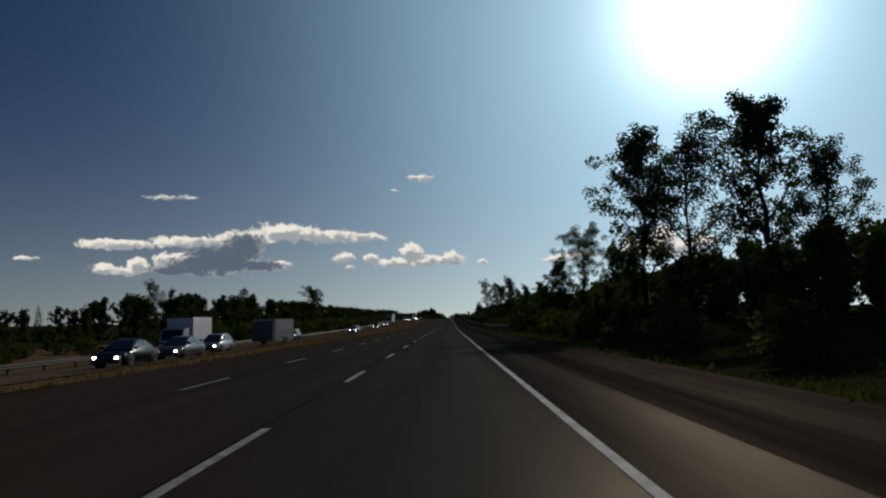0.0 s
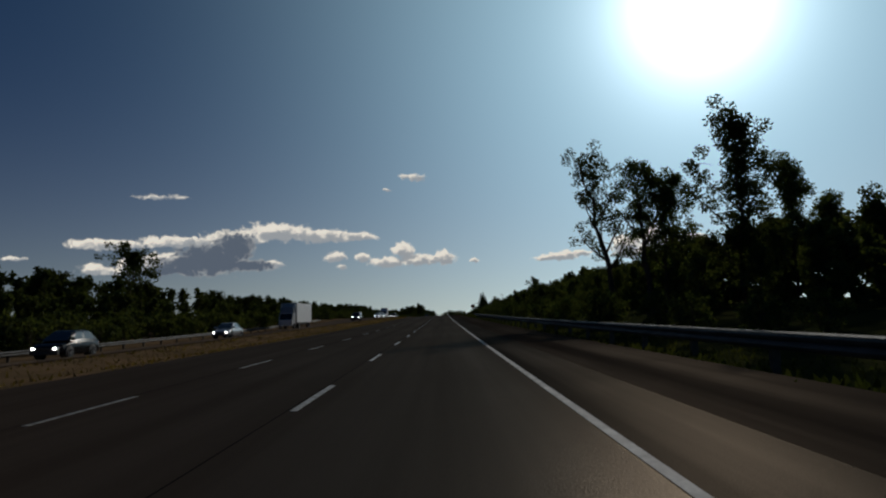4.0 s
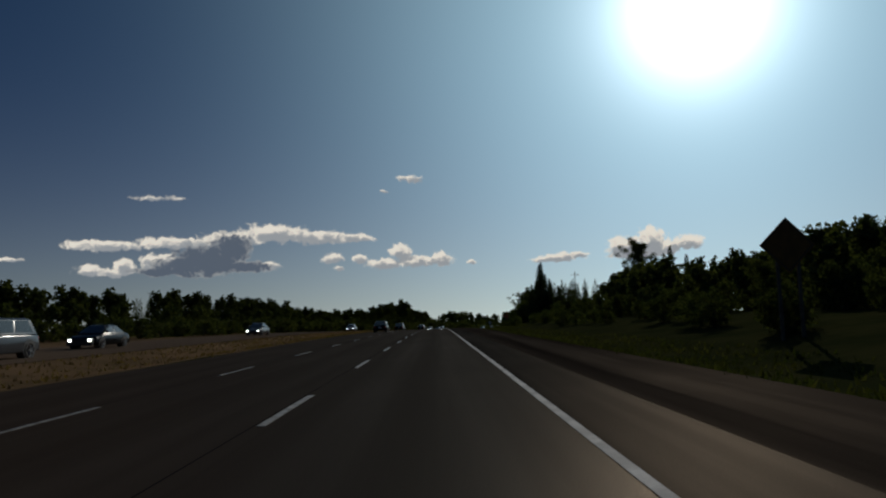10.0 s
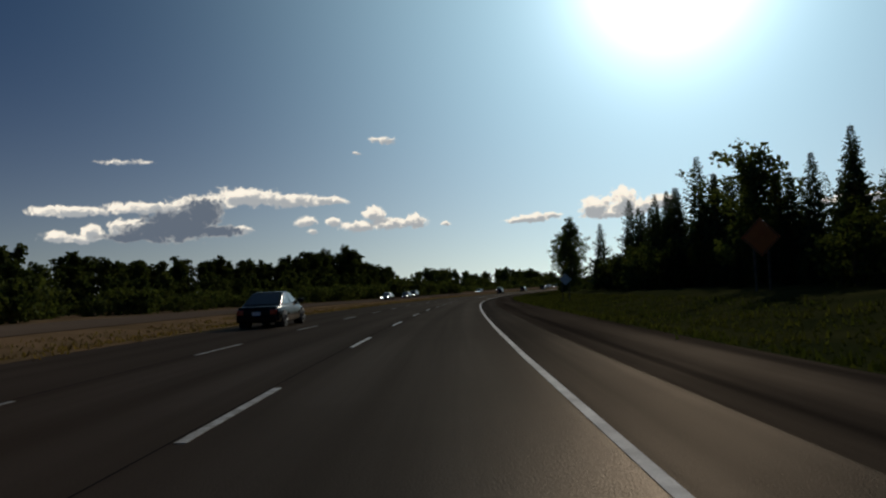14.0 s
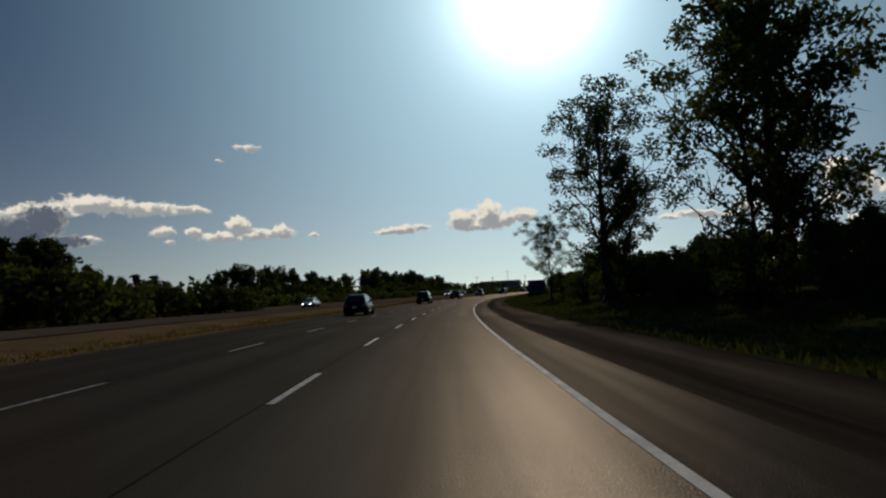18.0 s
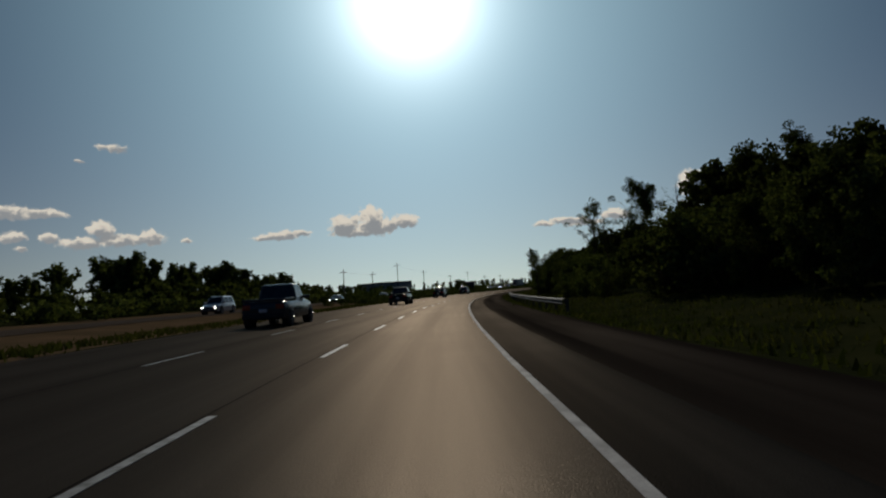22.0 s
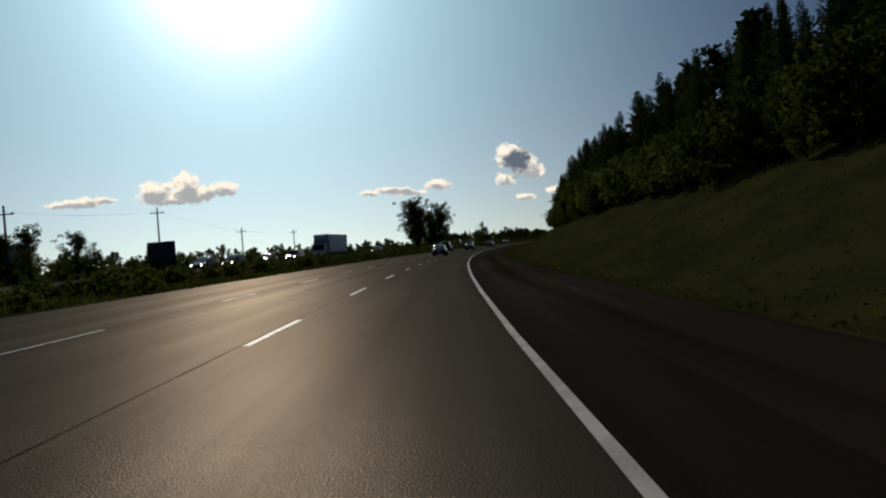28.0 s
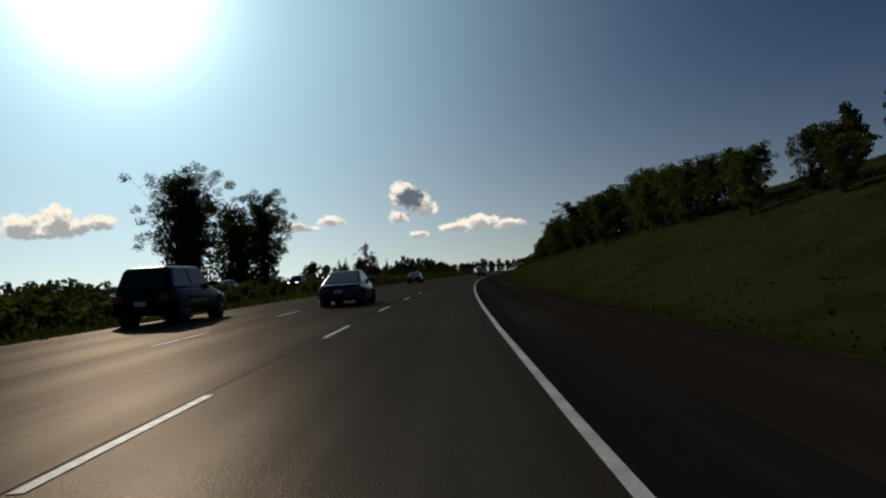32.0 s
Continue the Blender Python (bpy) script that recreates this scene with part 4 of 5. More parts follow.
wood("distant wood where the road bends away", ("broad", "broad", "fir"), 1480, 2000, -90, -36, 6, 10, 190, 16)
wood("distant wood where the road bends away", ("broad", "broad", "fir"), 1540, 2100, 12, 80, 5, 9, 210, 17)
wood("faint wooded ridge at the end of the road", ("broad",), 2000, 2380, -300, 250, 10, 15, 200, 18)


# ---- guard rails ----
def w_beam(length):
    """The waved steel beam, 4 mm thick, lying along y."""
    prof = [(0.0, 0.42), (0.05, 0.45), (0.08, 0.50), (0.05, 0.55), (0.01, 0.58), (0.05, 0.61), (0.08, 0.66), (0.05, 0.71), (0.0, 0.74)]
    ring = prof + [(x - 0.012, z) for x, z in reversed(prof)]
    verts = [(x, y, z) for y in (0, length) for x, z in ring]
    n = len(ring)
    faces = [(i, (i + 1) % n, n + (i + 1) % n, n + i) for i in range(n)] + [tuple(range(n)), tuple(range(2 * n - 1, n - 1, -1))]
    return raw_mesh("beam", verts, faces, STEEL)


BEAM = w_beam(7.62)
RAIL_POST = bpy.data.meshes.new("rail_post")
_bm = boxes(((-0.22, -0.07, -0.9), (-0.07, 0.07, 0.72)), ((-0.075, -0.06, 0.48), (-0.01, 0.06, 0.70)), bevel=0.012)
_bm.to_mesh(RAIL_POST), _bm.free()
RAIL_POST.materials.append(POST)


def guard_rail(s0, s1, d, side, label):
    """Beams end to end on posts; side 1: the beam faces left."""
    rail = thing("guard_rail", put(s0, d), label, "guard rail")
    s = s0
    home = rail.matrix_world.inverted()
    while s < s1:
        a, b = at(s, d), at(s + 7.62, d)
        m = Matrix.Translation(a) @ (b - a).to_track_quat("Y", "Z").to_matrix().to_4x4() @ Matrix.Rotation(math.pi if side > 0 else 0, 4, "Z")
        if side > 0:
            m = m @ Matrix.Translation((0, -7.62, 0))
        ob = new("beam", BEAM)
        ob.parent, ob.matrix_basis = rail, home @ m
        for k in range(2):
            q = put(s + 3.81 * k, d, 180 if side > 0 else 0)
            ob = new("post", RAIL_POST)
            ob.parent, ob.matrix_basis = rail, home @ q
        s += 7.62
    return rail


guard_rail(62, 268, 4.3, 1, "galvanised steel guard rail on short posts at the shoulder")
guard_rail(884, 960, 4.3, 1, "galvanised steel guard rail on short posts in the bend")
guard_rail(-60, 300, -28.6, -1, "long pale guard rail beyond the opposite carriageway")


# ---- lane dashes, one piece each ----
DASH = bpy.data.meshes.new("lane_dash")
_bm = boxes(((-0.05, -1.5, -0.01), (0.05, 1.5, 0.007)))
_bm.to_mesh(DASH), _bm.free()
DASH.materials.append(WORN_PAINT)
FAINT_DASH = DASH.copy()
FAINT_DASH.materials[0] = FAINT_PAINT
DASH_START = 7.1
for lane in (1, 2):
    for k in range(-3, 145):
        s = DASH_START + DASH_STEP * k
        ob = new("lane_dash", DASH if lane == 1 else FAINT_DASH)
        a, b = at(s - 1.5, -LANE * lane), at(s + 1.5, -LANE * lane)
        ob.parent = road
        ob.matrix_basis = Matrix.Translation((a + b) / 2) @ (b - a).to_track_quat("Y", "Z").to_matrix().to_4x4()


# ---- vehicles: y forward, x right ----
def loft(rings, close=True):
    bm = bmesh.new()
    rows = [[bm.verts.new(p) for p in ring] for ring in rings]
    n = len(rows[0])
    for a, b in zip(rows, rows[1:]):
        for i in range(n):
            bm.faces.new((a[i], a[(i + 1) % n], b[(i + 1) % n], b[i]))
    if close:
        bm.faces.new(list(reversed(rows[0])))
        bm.faces.new(rows[-1])
    bmesh.ops.recalc_face_normals(bm, faces=bm.faces)
    return bm


def hull_ring(y, w, low, belt, tuck=0.06):
    r = 0.07
    mid = low + 0.55 * (belt - low)
    return [(-w + tuck, y, low), (-w, y, low + r), (-w - 0.01, y, mid), (-w + 0.05, y, belt - r), (-w + 0.14, y, belt),
            (w - 0.14, y, belt), (w - 0.05, y, belt - r), (w + 0.01, y, mid), (w, y, low + r), (w - tuck, y, low)]


def pane(corners, thick=0.012):
    """A slightly thick pane over four corners."""
    a, b, c, d = (Vector(p) for p in corners)
    n = (b - a).cross(d - a).normalized() * thick
    bm = bmesh.new()
    lo = [bm.verts.new(p - n * 0.3) for p in (a, b, c, d)]
    hi = [bm.verts.new(p + n) for p in (a, b, c, d)]
    bm.faces.new(hi), bm.faces.new(list(reversed(lo)))
    for i in range(4):
        bm.faces.new((lo[i], lo[(i + 1) % 4], hi[(i + 1) % 4], hi[i]))
    return bm


def wheel(parent, x, y, r, w=0.22):
    """Tyre with rounded shoulders and a dished rim with spokes."""
    rings = []
    for k in range(18):
        t = 2 * math.pi * k / 18
        c, s = math.cos(t), math.sin(t)
        rings.append([(x + dx * w / 2, y + c * q * r, r + s * q * r) for dx, q in ((-1, 0.66), (-1, 0.9), (-0.75, 1.0), (0.75, 1.0), (1, 0.9), (1, 0.66))])
    bm = loft(rings + [rings[0]], False)
    tyre = part("tyre", bm, TYRE, parent, smooth=True)
    out = 1 if x > 0 else -1
    bm = bmesh.new()
    tube(bm, (x + out * (w / 2 - 0.06), y, r), (x + out * (w / 2 - 0.02), y, r), r * 0.66, r * 0.62, 18)
    for k in range(5):
        t = 2 * math.pi * k / 5
        tube(bm, (x + out * w / 2, y, r), (x + out * w / 2, y + math.cos(t) * r * 0.58, r + math.sin(t) * r * 0.58), 0.035, 0.05, 6)
    part("rim", bm, RIM, tyre)


def car(style, paint, m, label, group=""):
    """style: sedan, hatch, suv, pickup or van."""
    length, half, belt, top, clear = {"sedan": (4.6, 0.88, 0.92, 1.44, 0.2), "hatch": (4.1, 0.86, 0.95, 1.5, 0.2), "suv": (4.7, 0.93, 1.08, 1.76, 0.26),
                                      "pickup": (5.4, 0.96, 1.1, 1.82, 0.3), "van": (5.0, 0.95, 1.12, 1.95, 0.22)}[style]
    r = 0.31 if style in ("sedan", "hatch") else 0.37
    ob = thing({"sedan": "sedan_car", "hatch": "hatchback_car", "suv": "suv_car", "pickup": "pickup_truck", "van": "minivan"}[style], m, label, "car" if style != "pickup" else "truck", group)
    paint = PAINTS[paint]
    y0, y1 = -length / 2, length / 2
    nose, tail = belt - 0.2, belt - (0.02 if style != "sedan" else 0.05)
    rings = [hull_ring(y0, half - 0.12, clear + 0.22, tail - 0.12), hull_ring(y0 + 0.1, half - 0.04, clear + 0.05, tail), hull_ring(y0 + 0.8, half, clear, belt),
             hull_ring(0, half, clear, belt), hull_ring(y1 - 1.3, half, clear, belt - 0.02), hull_ring(y1 - 0.35, half - 0.04, clear + 0.03, nose + 0.03), hull_ring(y1, half - 0.16, clear + 0.12, nose - 0.14)]
    hull = loft(rings)
    bmesh.ops.bevel(hull, geom=[e for e in hull.edges if e.calc_face_angle(0) > 0.35], offset=0.035, segments=2, affect="EDGES", profile=0.5)
    body = part("body", hull, paint, ob, smooth=True)
    body.data.set_sharp_from_angle(angle=radians(38))
    # cabin: rear base, rear roof, front roof, front base
    yr, yrt, yft, yf = {"sedan": (y0 + 0.5, y0 + 1.5, 0.2, 1.25), "hatch": (y0 + 0.12, y0 + 0.75, 0.2, 1.2), "suv": (y0 + 0.12, y0 + 0.4, 0.45, 1.05),
                        "pickup": (-0.55, -0.4, 0.65, 1.2), "van": (y0 + 0.12, y0 + 0.35, 0.7, 1.55)}[style]
    wb, wt = half - 0.09, half - 0.25
    base, roof = belt - 0.02, top
    bm = bmesh.new()
    low = [bm.verts.new(p) for p in ((-wb, yr, base), (wb, yr, base), (wb, yf, base), (-wb, yf, base))]
    mid = [bm.verts.new(p) for p in ((-wt, yrt, roof - 0.05), (wt, yrt, roof - 0.05), (wt, yft, roof - 0.05), (-wt, yft, roof - 0.05))]
    cap = [bm.verts.new(p) for p in ((-wt + 0.1, yrt + 0.12, roof), (wt - 0.1, yrt + 0.12, roof), (wt - 0.1, yft - 0.15, roof), (-wt + 0.1, yft - 0.15, roof))]
    for a, b in ((low, mid), (mid, cap)):
        for i in range(4):
            bm.faces.new((a[i], a[(i + 1) % 4], b[(i + 1) % 4], b[i]))
    bm.faces.new(cap)
    bmesh.ops.recalc_face_normals(bm, faces=bm.faces)
    bmesh.ops.bevel(bm, geom=[e for e in bm.edges if len(e.link_faces) == 2], offset=0.085, segments=4, affect="EDGES", profile=0.5)
    shell = part("cabin", bm, paint, ob, smooth=True)
    shell.data.set_sharp_from_angle(angle=radians(32))
    L, M = [Vector(v) for v in ((-wb, yr, base), (wb, yr, base), (wb, yf, base), (-wb, yf, base))], [Vector(v) for v in ((-wt, yrt, roof - 0.05), (wt, yrt, roof - 0.05), (wt, yft, roof - 0.05), (-wt, yft, roof - 0.05))]

    def glass(name, a, b, c, d, u0, u1, v0, v1):
        quad = []
        for u, v in ((u0, v0), (u1, v0), (u1, v1), (u0, v1)):
            quad.append(a.lerp(b, u).lerp(d.lerp(c, u), v))
        part(name, pane(quad), GLASS, ob)

    glass("rear_window", L[0], L[1], M[1], M[0], 0.08, 0.92, 0.1, 0.92)
    glass("windscreen", L[2], L[3], M[3], M[2], 0.06, 0.94, 0.06, 0.95)
    for a, b, c, d in ((L[1], L[2], M[2], M[1]), (L[3], L[0], M[0], M[3])):
        glass("side_window", a, b, c, d, 0.09, 0.48, 0.12, 0.9)
        glass("side_window", a, b, c, d, 0.52, 0.90, 0.12, 0.9)
    if style == "pickup":
        part("cargo_bed", boxes(((-half + 0.06, y0 + 0.06, belt - 0.02), (-half + 0.14, yr - 0.1, belt + 0.1)), ((half - 0.14, y0 + 0.06, belt - 0.02), (half - 0.06, yr - 0.1, belt + 0.1)), ((-half + 0.06, y0 + 0.06, belt - 0.02), (half - 0.06, y0 + 0.14, belt + 0.1)), bevel=0.015), paint, ob)
    part("rear_bumper", boxes(((-half + 0.08, y0 - 0.06, clear + 0.08), (half - 0.08, y0 + 0.12, clear + 0.32)), bevel=0.04), TRIM if style == "pickup" else paint, ob)
    part("front_bumper", boxes(((-half + 0.12, y1 - 0.12, clear + 0.03), (half - 0.12, y1 + 0.06, clear + 0.26)), bevel=0.04), TRIM, ob)
    part("grille", boxes(((-0.45, y1 - 0.05, clear + 0.28), (0.45, y1 + 0.035, nose - 0.14)), bevel=0.02), TRIM, ob)
    part("number_plate", boxes(((-0.16, y0 - 0.075, clear + 0.34), (0.16, y0 + 0.1, clear + 0.48)), bevel=0.006), WHITE, ob)
    for sx in (-1, 1):
        part("headlight", boxes(((min(sx * 0.5, sx * (half - 0.14)), y1 - 0.16, nose - 0.26), (max(sx * 0.5, sx * (half - 0.14)), y1 + 0.03, nose - 0.1)), bevel=0.03), LAMP, ob)
        if "facing" in label:
            part("bulb", boxes(((sx * (half - 0.3) - 0.09, y1 + 0.02, nose - 0.235), (sx * (half - 0.3) + 0.09, y1 + 0.045, nose - 0.125)), bevel=0.012), LIT, ob, "headlight bulb switched on")
        part("tail_light", boxes(((min(sx * 0.52, sx * (half - 0.1)), y0 - 0.02, tail - 0.32), (max(sx * 0.52, sx * (half - 0.1)), y0 + 0.14, tail - 0.1)), bevel=0.03), TAIL, ob)
        part("mirror", boxes(((min(sx * (wb - 0.02), sx * (half + 0.16)), yf - 0.3, belt + 0.02), (max(sx * (wb - 0.02), sx * (half + 0.16)), yf - 0.16, belt + 0.17)), bevel=0.03), paint, ob)
        for y in (y0 + 0.85, y1 - 0.9):
            part("wheel_arch", tube(bmesh.new(), (sx * (half - 0.32), y, r + 0.03), (sx * (half + 0.014), y, r + 0.03), r * 1.2, r * 1.2, 20), TRIM, ob)
            wheel(ob, sx * (half - 0.07), y, r)
    return ob


def box_truck(m, label, length=7.0, high=3.4):
    ob = thing("box_truck", m, label, "truck", "opposite traffic")
    cab0, front = length / 2 - 1.9, length / 2
    part("cargo_box", boxes(((-1.2, -length / 2, 0.95), (1.2, cab0 - 0.15, high)), bevel=0.03), WHITE, ob)
    for y in (-length / 2 + 0.03, cab0 - 0.18):
        part("box_frame", boxes(((-1.22, y - 0.05, 0.93), (-1.14, y + 0.05, high + 0.02)), ((1.14, y - 0.05, 0.93), (1.22, y + 0.05, high + 0.02)), ((-1.22, y - 0.05, high - 0.06), (1.22, y + 0.05, high + 0.02)), bevel=0.01), STEEL, ob)
    part("chassis", boxes(((-0.45, -length / 2, 0.62), (0.45, front - 0.3, 0.94))), TRIM, ob)
    part("cab", loft([[(-1.05, cab0, 0.55), (1.05, cab0, 0.55), (1.05, cab0, 2.45), (-1.05, cab0, 2.45)], [(-1.05, front - 0.75, 0.5), (1.05, front - 0.75, 0.5), (0.98, front - 0.75, 2.4), (-0.98, front - 0.75, 2.4)],
                     [(-1.02, front - 0.1, 0.5), (1.02, front - 0.1, 0.5), (1.0, front - 0.1, 1.35), (-1.0, front - 0.1, 1.35)], [(-0.95, front, 0.55), (0.95, front, 0.55), (0.92, front, 1.2), (-0.92, front, 1.2)]]), PAINTS["white"], ob)
    part("windscreen", pane(((0.9, front - 0.12, 1.4), (-0.9, front - 0.12, 1.4), (-0.88, front - 0.7, 2.3), (0.88, front - 0.7, 2.3))), GLASS, ob)
    for sx in (-1, 1):
        part("headlight", boxes(((min(sx * 0.6, sx * 0.9), front - 0.1, 0.75), (max(sx * 0.6, sx * 0.9), front + 0.03, 0.95)), bevel=0.02), LAMP, ob)
        for y in (-length / 2 + 1.3, cab0 + 0.9):
            wheel(ob, sx * 1.0, y, 0.46, 0.3)
    return ob


def articulated_truck(m, label):
    ob = box_truck(m, label, 13.5, 3.9)
    front = 6.75
    part("roof_fairing", loft([[(-1.05, front - 2.0, 2.4), (1.05, front - 2.0, 2.4), (1.0, front - 2.0, 3.8), (-1.0, front - 2.0, 3.8)], [(-1.0, front - 0.8, 2.38), (1.0, front - 0.8, 2.38), (0.8, front - 1.2, 3.3), (-0.8, front - 1.2, 3.3)]]), PAINTS["silver"], ob)
    for sx in (-1, 1):
        wheel(ob, sx * 1.0, -front + 2.5, 0.46, 0.3)
        wheel(ob, sx * 1.0, 2.6, 0.46, 0.3)
    return ob


def enclosed_trailer(m, label):
    """A box trailer on two axles with a sloped nose, towed by a van in front."""
    ob = thing("enclosed_trailer", m, label, "trailer", "opposite traffic")
    shell = loft([[(-1.15, -4, 0.45), (1.15, -4, 0.45), (1.15, -4, 2.6), (-1.15, -4, 2.6)], [(-1.15, 3.6, 0.45), (1.15, 3.6, 0.45), (1.15, 3.6, 2.6), (-1.15, 3.6, 2.6)], [(-1.0, 4.3, 0.5), (1.0, 4.3, 0.5), (0.95, 4.15, 2.4), (-0.95, 4.15, 2.4)]])
    bmesh.ops.bevel(shell, geom=list(shell.edges), offset=0.04, segments=2, affect="EDGES")
    part("shell", shell, TRAILER, ob)
    for sx in (-1, 1):
        for k, w in enumerate((0.8, 0.62, 0.62, 0.62, 0.62)):
            a = -2.6 + 0.95 * k
            part("lettering_bar", boxes(((min(sx * 1.15, sx * 1.165), a, 1.55), (max(sx * 1.15, sx * 1.165), a + w, 2.0)), bevel=0.004), CONCRETE, ob, "pale block in place of lettering")
        part("trim_rail", boxes(((min(sx * 1.14, sx * 1.18), -3.9, 0.42), (max(sx * 1.14, sx * 1.18), 3.6, 0.52))), STEEL, ob)
        part("fender", boxes(((min(sx * 1.1, sx * 1.3), -1.5, 0.72), (max(sx * 1.1, sx * 1.3), 0.6, 0.8)), bevel=0.02), STEEL, ob)
        for y in (-0.95, 0.0):
            wheel(ob, sx * 1.16, y, 0.34, 0.2)
    part("drawbar", boxes(((-0.06, 4.2, 0.42), (0.06, 5.4, 0.52)), bevel=0.01), STEEL, ob)
    return ob


SAME = "cars going the same way"
car("sedan", "black", put(522.2, -9.6, 0), "black sedan with sunlit side glass in the far lane", SAME)
car("pickup", "black", put(836.9, -8.1, 0), "dark pickup truck in the far lane", SAME)
car("hatch", "black", put(747.4, -8.4, 0), "dark hatchback in the far lane", SAME)
car("sedan", "black", put(475.1, -8.6, 0), "glossy black sedan in the far lane beside the median", SAME)
car("pickup", "grey", put(1018, -9.2, 0), "dark grey pickup in the far lane of the bend", SAME)
car("sedan", "black", put(569.2, -8.95, 0), "black sedan low in the far lane", SAME)
car("suv", "black", put(793.9, -8.2, 0), "black SUV in the far lane", SAME)
car("pickup", "grey", put(883.1, -8.6, 0), "dark grey pickup in the far lane", SAME)
car("pickup", "black", put(923, -7.5, 0), "dark pickup truck in the far lane of the bend", SAME)
car("pickup", "black", put(972, -8.3, 0), "dark pickup truck low against the pale road", SAME)
car("sedan", "grey", put(1172.4, -4.75, 0, 0.95), "dark grey sedan in the middle lane beside the viewer", SAME)
car("suv", "black", put(1216.5, -8.7, 0), "black SUV in the far lane of the bend", SAME)
car("sedan", "blue", put(1221.3, -4.7, 0), "dark sedan in the middle lane with a bright roof edge", SAME)
car("suv", "black", put(1264.6, -10.0, 0), "large dark SUV with its tailgate to the viewer", SAME)
car("sedan", "blue", put(1271.6, -5.5, 0), "dark blue sedan in the middle lane", SAME)
car("sedan", "black", put(1395, -1.7, 0), "black sedan far ahead where the road bends away", SAME)
car("sedan", "grey", put(1330, -8.3, 0), "grey sedan far ahead in the bend", SAME)

# other carriageway: style, paint, station, lane offset
OPPOSITE = (
    ("sedan", "black", 38, -19), ("sedan", "grey", 46, -19.2), ("hatch", "silver", 56, -20.3), ("suv", "grey", 104, -25.4), ("sedan", "blue", 128, -19.2), ("hatch", "black", 194, -22.3), ("sedan", "silver", 222, -22.3),
    ("suv", "grey", 296, -19.2), ("sedan", "white", 318, -22.3), ("sedan", "white", 341, -19.2), ("hatch", "silver", 352, -19.2), ("suv", "silver", 372, -21.2), ("sedan", "white", 397, -22.3), ("suv", "grey", 416, -20), ("sedan", "black", 430, -22.3), ("sedan", "grey", 468, -22.3),
    ("sedan", "silver", 532, -20), ("sedan", "grey", 670, -20), ("hatch", "blue", 698, -22.3), ("suv", "black", 705, -22.3), ("sedan", "silver", 797, -22.3), ("hatch", "grey", 831, -22.3), ("suv", "white", 918, -19.5),
    ("sedan", "black", 935, -20), ("hatch", "grey", 943, -20), ("sedan", "grey", 969, -20), ("sedan", "black", 1010, -21), ("van", "grey", 1030, -23), ("sedan", "silver", 1081, -21), ("suv", "grey", 1110, -21),
    ("sedan", "blue", 1160, -23), ("hatch", "black", 1168, -23), ("sedan", "silver", 1179, -23), ("suv", "grey", 1191, -23), ("sedan", "white", 1321, -23), ("suv", "black", 1349, -23), ("hatch", "grey", 1232, -19.5),
)
CAR_LABELS = {k: v + " {} facing the viewer on the opposite carriageway" for k, v in (("silver", "silver"), ("white", "white"), ("black", "glossy black"), ("grey", "dark grey"), ("blue", "dark blue"), ("grey", "dark red"))}
ROUND_NAMES = {"sedan": "sedan", "hatch": "hatchback", "suv": "SUV", "van": "minivan"}
for style, paint, s, d in OPPOSITE:
    car(style, paint, put(s, d - shift(s), 180), CAR_LABELS[paint].format(ROUND_NAMES[style]), "opposite traffic")
box_truck(put(63, -25.6, 180), "white box truck on the opposite carriageway")
enclosed_trailer(put(70.5, -19.4, 180), "dark enclosed trailer with pale lettering bars on the opposite carriageway")
box_truck(put(404, -22.6, 180), "white box truck with a framed cargo box on the opposite carriageway", 6.5, 3.5)
articulated_truck(put(1197, -19.0 - shift(1197), 180), "long pale articulated truck on the opposite carriageway")
articulated_truck(put(262, -24.5, 180), "long white trailer truck on the opposite carriageway")


# ---- signs ----
def diamond_sign(s, d, size, centre, mat, label):
    ob = thing("warning_sign", put(s, d), label, "road sign")
    bm = boxes(((-size / 2, -0.008, -size / 2), (size / 2, 0.0, size / 2)), bevel=0.003)
    bmesh.ops.transform(bm, matrix=Matrix.Translation((0, 0, centre)) @ Matrix.Rotation(math.pi / 4, 4, "Y"), verts=bm.verts)
    part("panel", bm, mat, ob)
    bm = boxes(((-size / 2 + 0.05, -0.012, -size / 2 + 0.05), (size / 2 - 0.05, -0.009, -size / 2 + 0.08)), ((-size / 2 + 0.05, -0.012, size / 2 - 0.08), (size / 2 - 0.05, -0.009, size / 2 - 0.05)),
               ((-size / 2 + 0.05, -0.012, -size / 2 + 0.08), (-size / 2 + 0.08, -0.009, size / 2 - 0.08)), ((size / 2 - 0.08, -0.012, -size / 2 + 0.08), (size / 2 - 0.05, -0.009, size / 2 - 0.08)))
    bmesh.ops.transform(bm, matrix=Matrix.Translation((0, 0, centre)) @ Matrix.Rotation(math.pi / 4, 4, "Y"), verts=bm.verts)
    part("border", bm, TRIM, ob)
    for x in (-0.35, 0.35):
        part("post", boxes(((x - 0.05, 0.01, -0.6), (x + 0.05, 0.11, centre + size * 0.3)), bevel=0.008), POST, ob)
    return ob


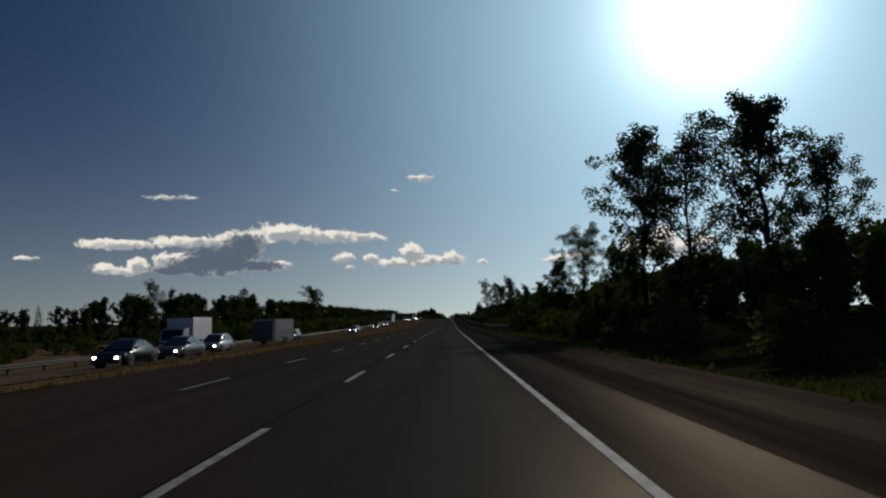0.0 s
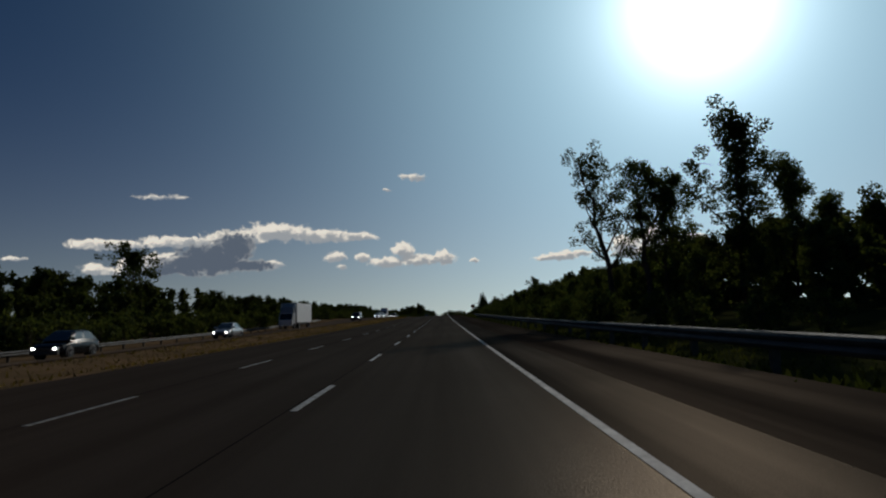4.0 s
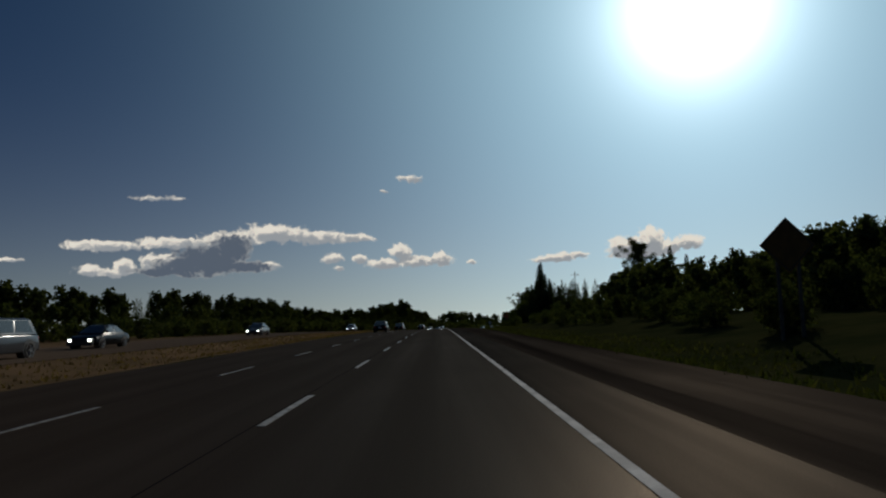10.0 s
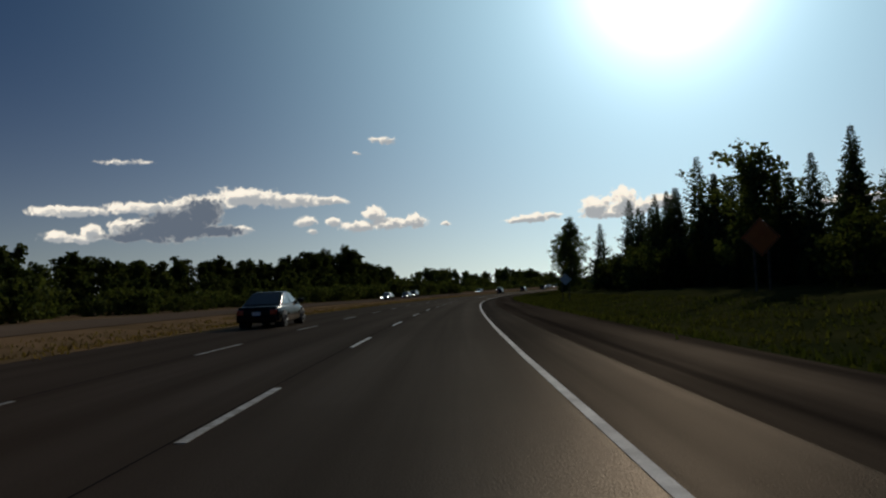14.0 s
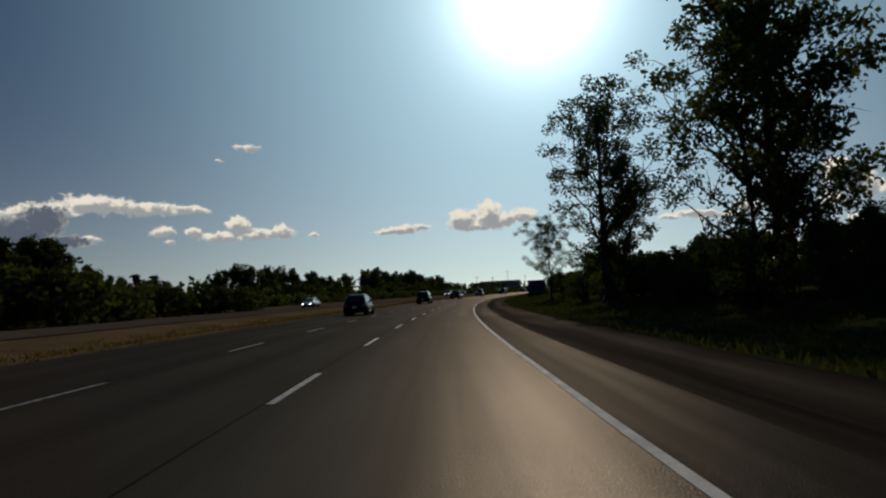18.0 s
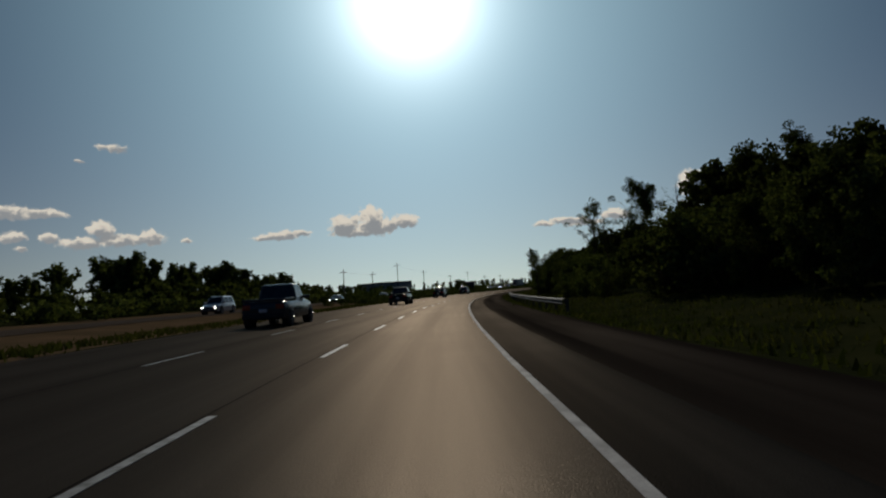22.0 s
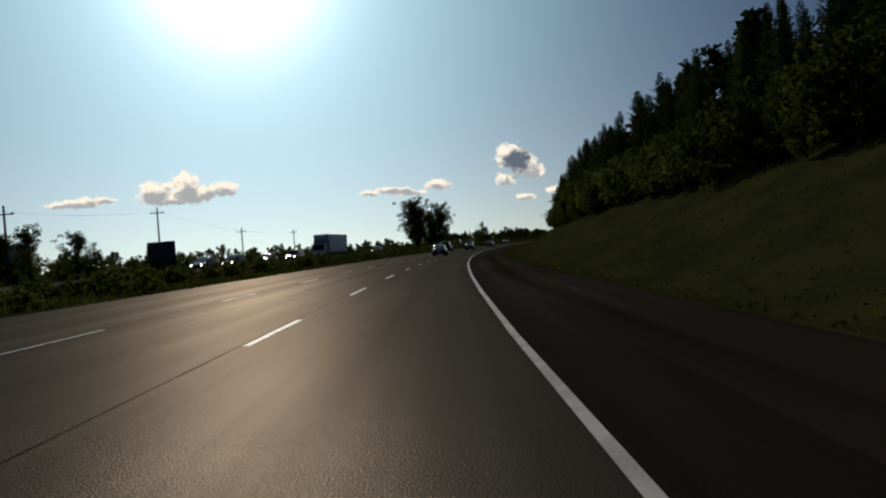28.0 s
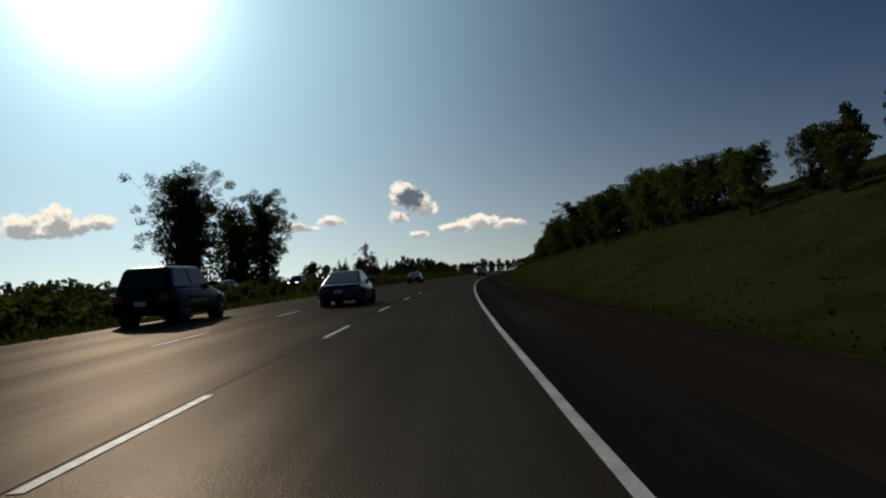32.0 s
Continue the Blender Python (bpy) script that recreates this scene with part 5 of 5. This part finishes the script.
def guide_sign(s, d, w, low, high, label, mat, turn=0.0, legs=2):
    """A large panel of vertical planks on posts."""
    ob = thing("guide_sign", put(s, d, turn), label, "road sign")
    n = max(3, round(w / 0.6))
    for k in range(n):
        a = -w / 2 + w * k / n
        part("panel", boxes(((a, -0.03, low), (a + w / n - 0.001, 0.0, high)), bevel=0.003), mat, ob)
    for z in (low + 0.3, high - 0.3):
        part("rail", boxes(((-w / 2 + 0.1, 0.004, z - 0.05), (w / 2 - 0.1, 0.07, z + 0.05))), STEEL, ob)
    for k in range(legs):
        x = -w * 0.33 + w * 0.66 * k / max(1, legs - 1)
        part("post", boxes(((x - 0.08, 0.075, -1.6), (x + 0.08, 0.22, high - 0.1)), bevel=0.01), POST, ob)
    return ob


diamond_sign(410, 10.45, 1.34, 3.12, SHADED_ORANGE, "orange diamond warning sign on two posts, dark against the sky")
diamond_sign(575, 14.1, 1.4, 2.65, ORANGE, "orange diamond warning sign before the dark trees")
diamond_sign(610, 8.5, 0.9, 2.2, WHITE, "small pale sign on posts at the verge")
guide_sign(862.5, 7.95, 4.1, 0.6, 3.9, "large dark blue guide sign on posts at the bend", BLUE)
guide_sign(1180, -46, 4.3, 0.9, 4.2, "dark billboard on posts across the motorway", BACK, 0, 3)


# ---- poles along the far side ----
def utility_pole(s, d, high, arms=True, label="tall wooden utility pole with a short cross arm"):
    ob = thing("utility_pole", put(s, d), label, "pole", "poles along the far side")
    part("shaft", tube(bmesh.new(), (0, 0, -0.5), (0, 0, high), 0.16, 0.1, 10), POST, ob)
    if arms:
        part("cross_arm", boxes(((-1.1, -0.16, high - 0.95), (1.1, -0.05, high - 0.82)), bevel=0.01), POST, ob)
        for x in (-0.95, 0.0, 0.95):
            part("insulator", tube(bmesh.new(), (x, -0.1, high - 0.82), (x, -0.1, high - 0.62), 0.05, 0.035, 8), BACK, ob)
    return ob


POLES = ((1034, -46, 8.6), (1062, -47, 8.4), (1091, -48, 12.0), (1116, -46, 9.6), (1151, -46, 7.8), (1184, -48.5, 9.6), (1220, -52, 7.4), (1261, -58, 8.0))
for s, d, h in POLES:
    utility_pole(s, d, h)
for (s0, d0, h0), (s1, d1, h1) in zip(POLES, POLES[1:]):
    a, b = at(s0, d0, h0 - 0.6), at(s1, d1, h1 - 0.6)
    wv, wf = [], []
    ring_tube([a.lerp(b, k / 10) - Vector((0, 0, 0.5 * (1 - (k / 5 - 1) ** 2))) for k in range(11)], [0.012] * 11, 5, wv, wf)
    tagged(new("overhead_wire", raw_mesh("overhead_wire", wv, wf, TRIM, True)), "thin sagging black wire between two utility poles", "wire", "wires along the far side")
utility_pole(572, 33, 13.5, True, "thin utility pole behind the spruces")
# a broken trunk
snag = thing("dead_tree", put(900, 26.7), "broken bare grey tree trunk with two stubs", "tree")
part("trunk", tube(tube(tube(bmesh.new(), (0, 0, -0.3), (0.2, 0, 4.5), 0.25, 0.17, 9), (0.2, 0, 4.3), (0.4, 0.1, 7.4), 0.15, 0.06, 8), (0.15, 0, 3.8), (-0.6, 0, 5.4), 0.16, 0.12, 8), BARK, snag)


# ---- long low buildings by the far side ----
def shed(s, d, w, deep, high, label, turn=0.0):
    ob = thing("warehouse", put(s, d, turn), label, "building")
    part("wall", boxes(((-w / 2, 0, -1.5), (w / 2, deep, high))), CONCRETE, ob)
    part("roof", boxes(((-w / 2 - 0.3, -0.3, high), (w / 2 + 0.3, deep + 0.3, high + 0.35)), bevel=0.05), ROOF, ob)
    n = int(w // 5)
    for k in range(n):
        a = -w / 2 + w * (k + 0.5) / n
        win = part("window", boxes(((a - 0.9, -0.06, high * 0.55), (a + 0.9, 0.0, high * 0.55 + 1.1)), bevel=0.02), TRIM, ob)
        part("pane", boxes(((a - 0.8, -0.075, high * 0.55 + 0.1), (a + 0.8, -0.063, high * 0.55 + 1.0))), GLASS, win)
    return ob


shed(1210, -120, 40, 18, 6.5, "long low pale warehouse beyond the far side", -40)
shed(1120, -150, 34, 16, 6.0, "low grey warehouse among trees beyond the far side", -40)


# ---- grass at the roadside ----
def grass(name, label, s0, s1, d0, d1, count, tall, mat, seed):
    rnd = np.random.RandomState(seed)
    verts, faces = [], []
    for _ in range(count):
        s, d = s0 + (s1 - s0) * rnd.rand(), d0 + (d1 - d0) * rnd.rand()
        p = at(s, d, -0.02)
        for _ in range(3):
            a = rnd.rand() * 6.283
            h = tall * (0.4 + 0.8 * rnd.rand())
            w = 0.03 + 0.03 * rnd.rand()
            q = p + Vector((0.25 * rnd.normal(), 0.25 * rnd.normal(), 0))
            lean = Vector((0.35 * h * rnd.normal(), 0.35 * h * rnd.normal(), h))
            side = Vector((math.cos(a) * w, math.sin(a) * w, 0))
            k = len(verts)
            verts.extend((q - side, q + side, q + lean * 0.55 + side * 0.7, q + lean))
            faces.extend(((k, k + 1, k + 2), (k, k + 2, k + 3)))
    ob = new(name, raw_mesh(name, verts, faces, mat))
    return tagged(ob, label, "grass", kind="stuff")


grass("verge_grass", "ragged green grass along the verge", 0, 480, 3.4, 9, 9000, 0.16, BLADES, 1)
grass("verge_grass", "ragged green grass along the verge", 480, 1000, 3.4, 12, 15000, 0.2, BLADES, 2)
grass("bank_grass", "long green grass on the cutting", 1000, 1420, 3.4, 26, 30000, 0.10, BLADES, 3)
grass("median_grass", "dry brown grass in the median", 0, 850, -16.4, -11.2, 14000, 0.15, DRY_BLADES, 4)
grass("median_weeds", "dark rough grass in the median of the bend", 820, 1420, -17, -11.2, 12000, 0.25, BLADES, 5)
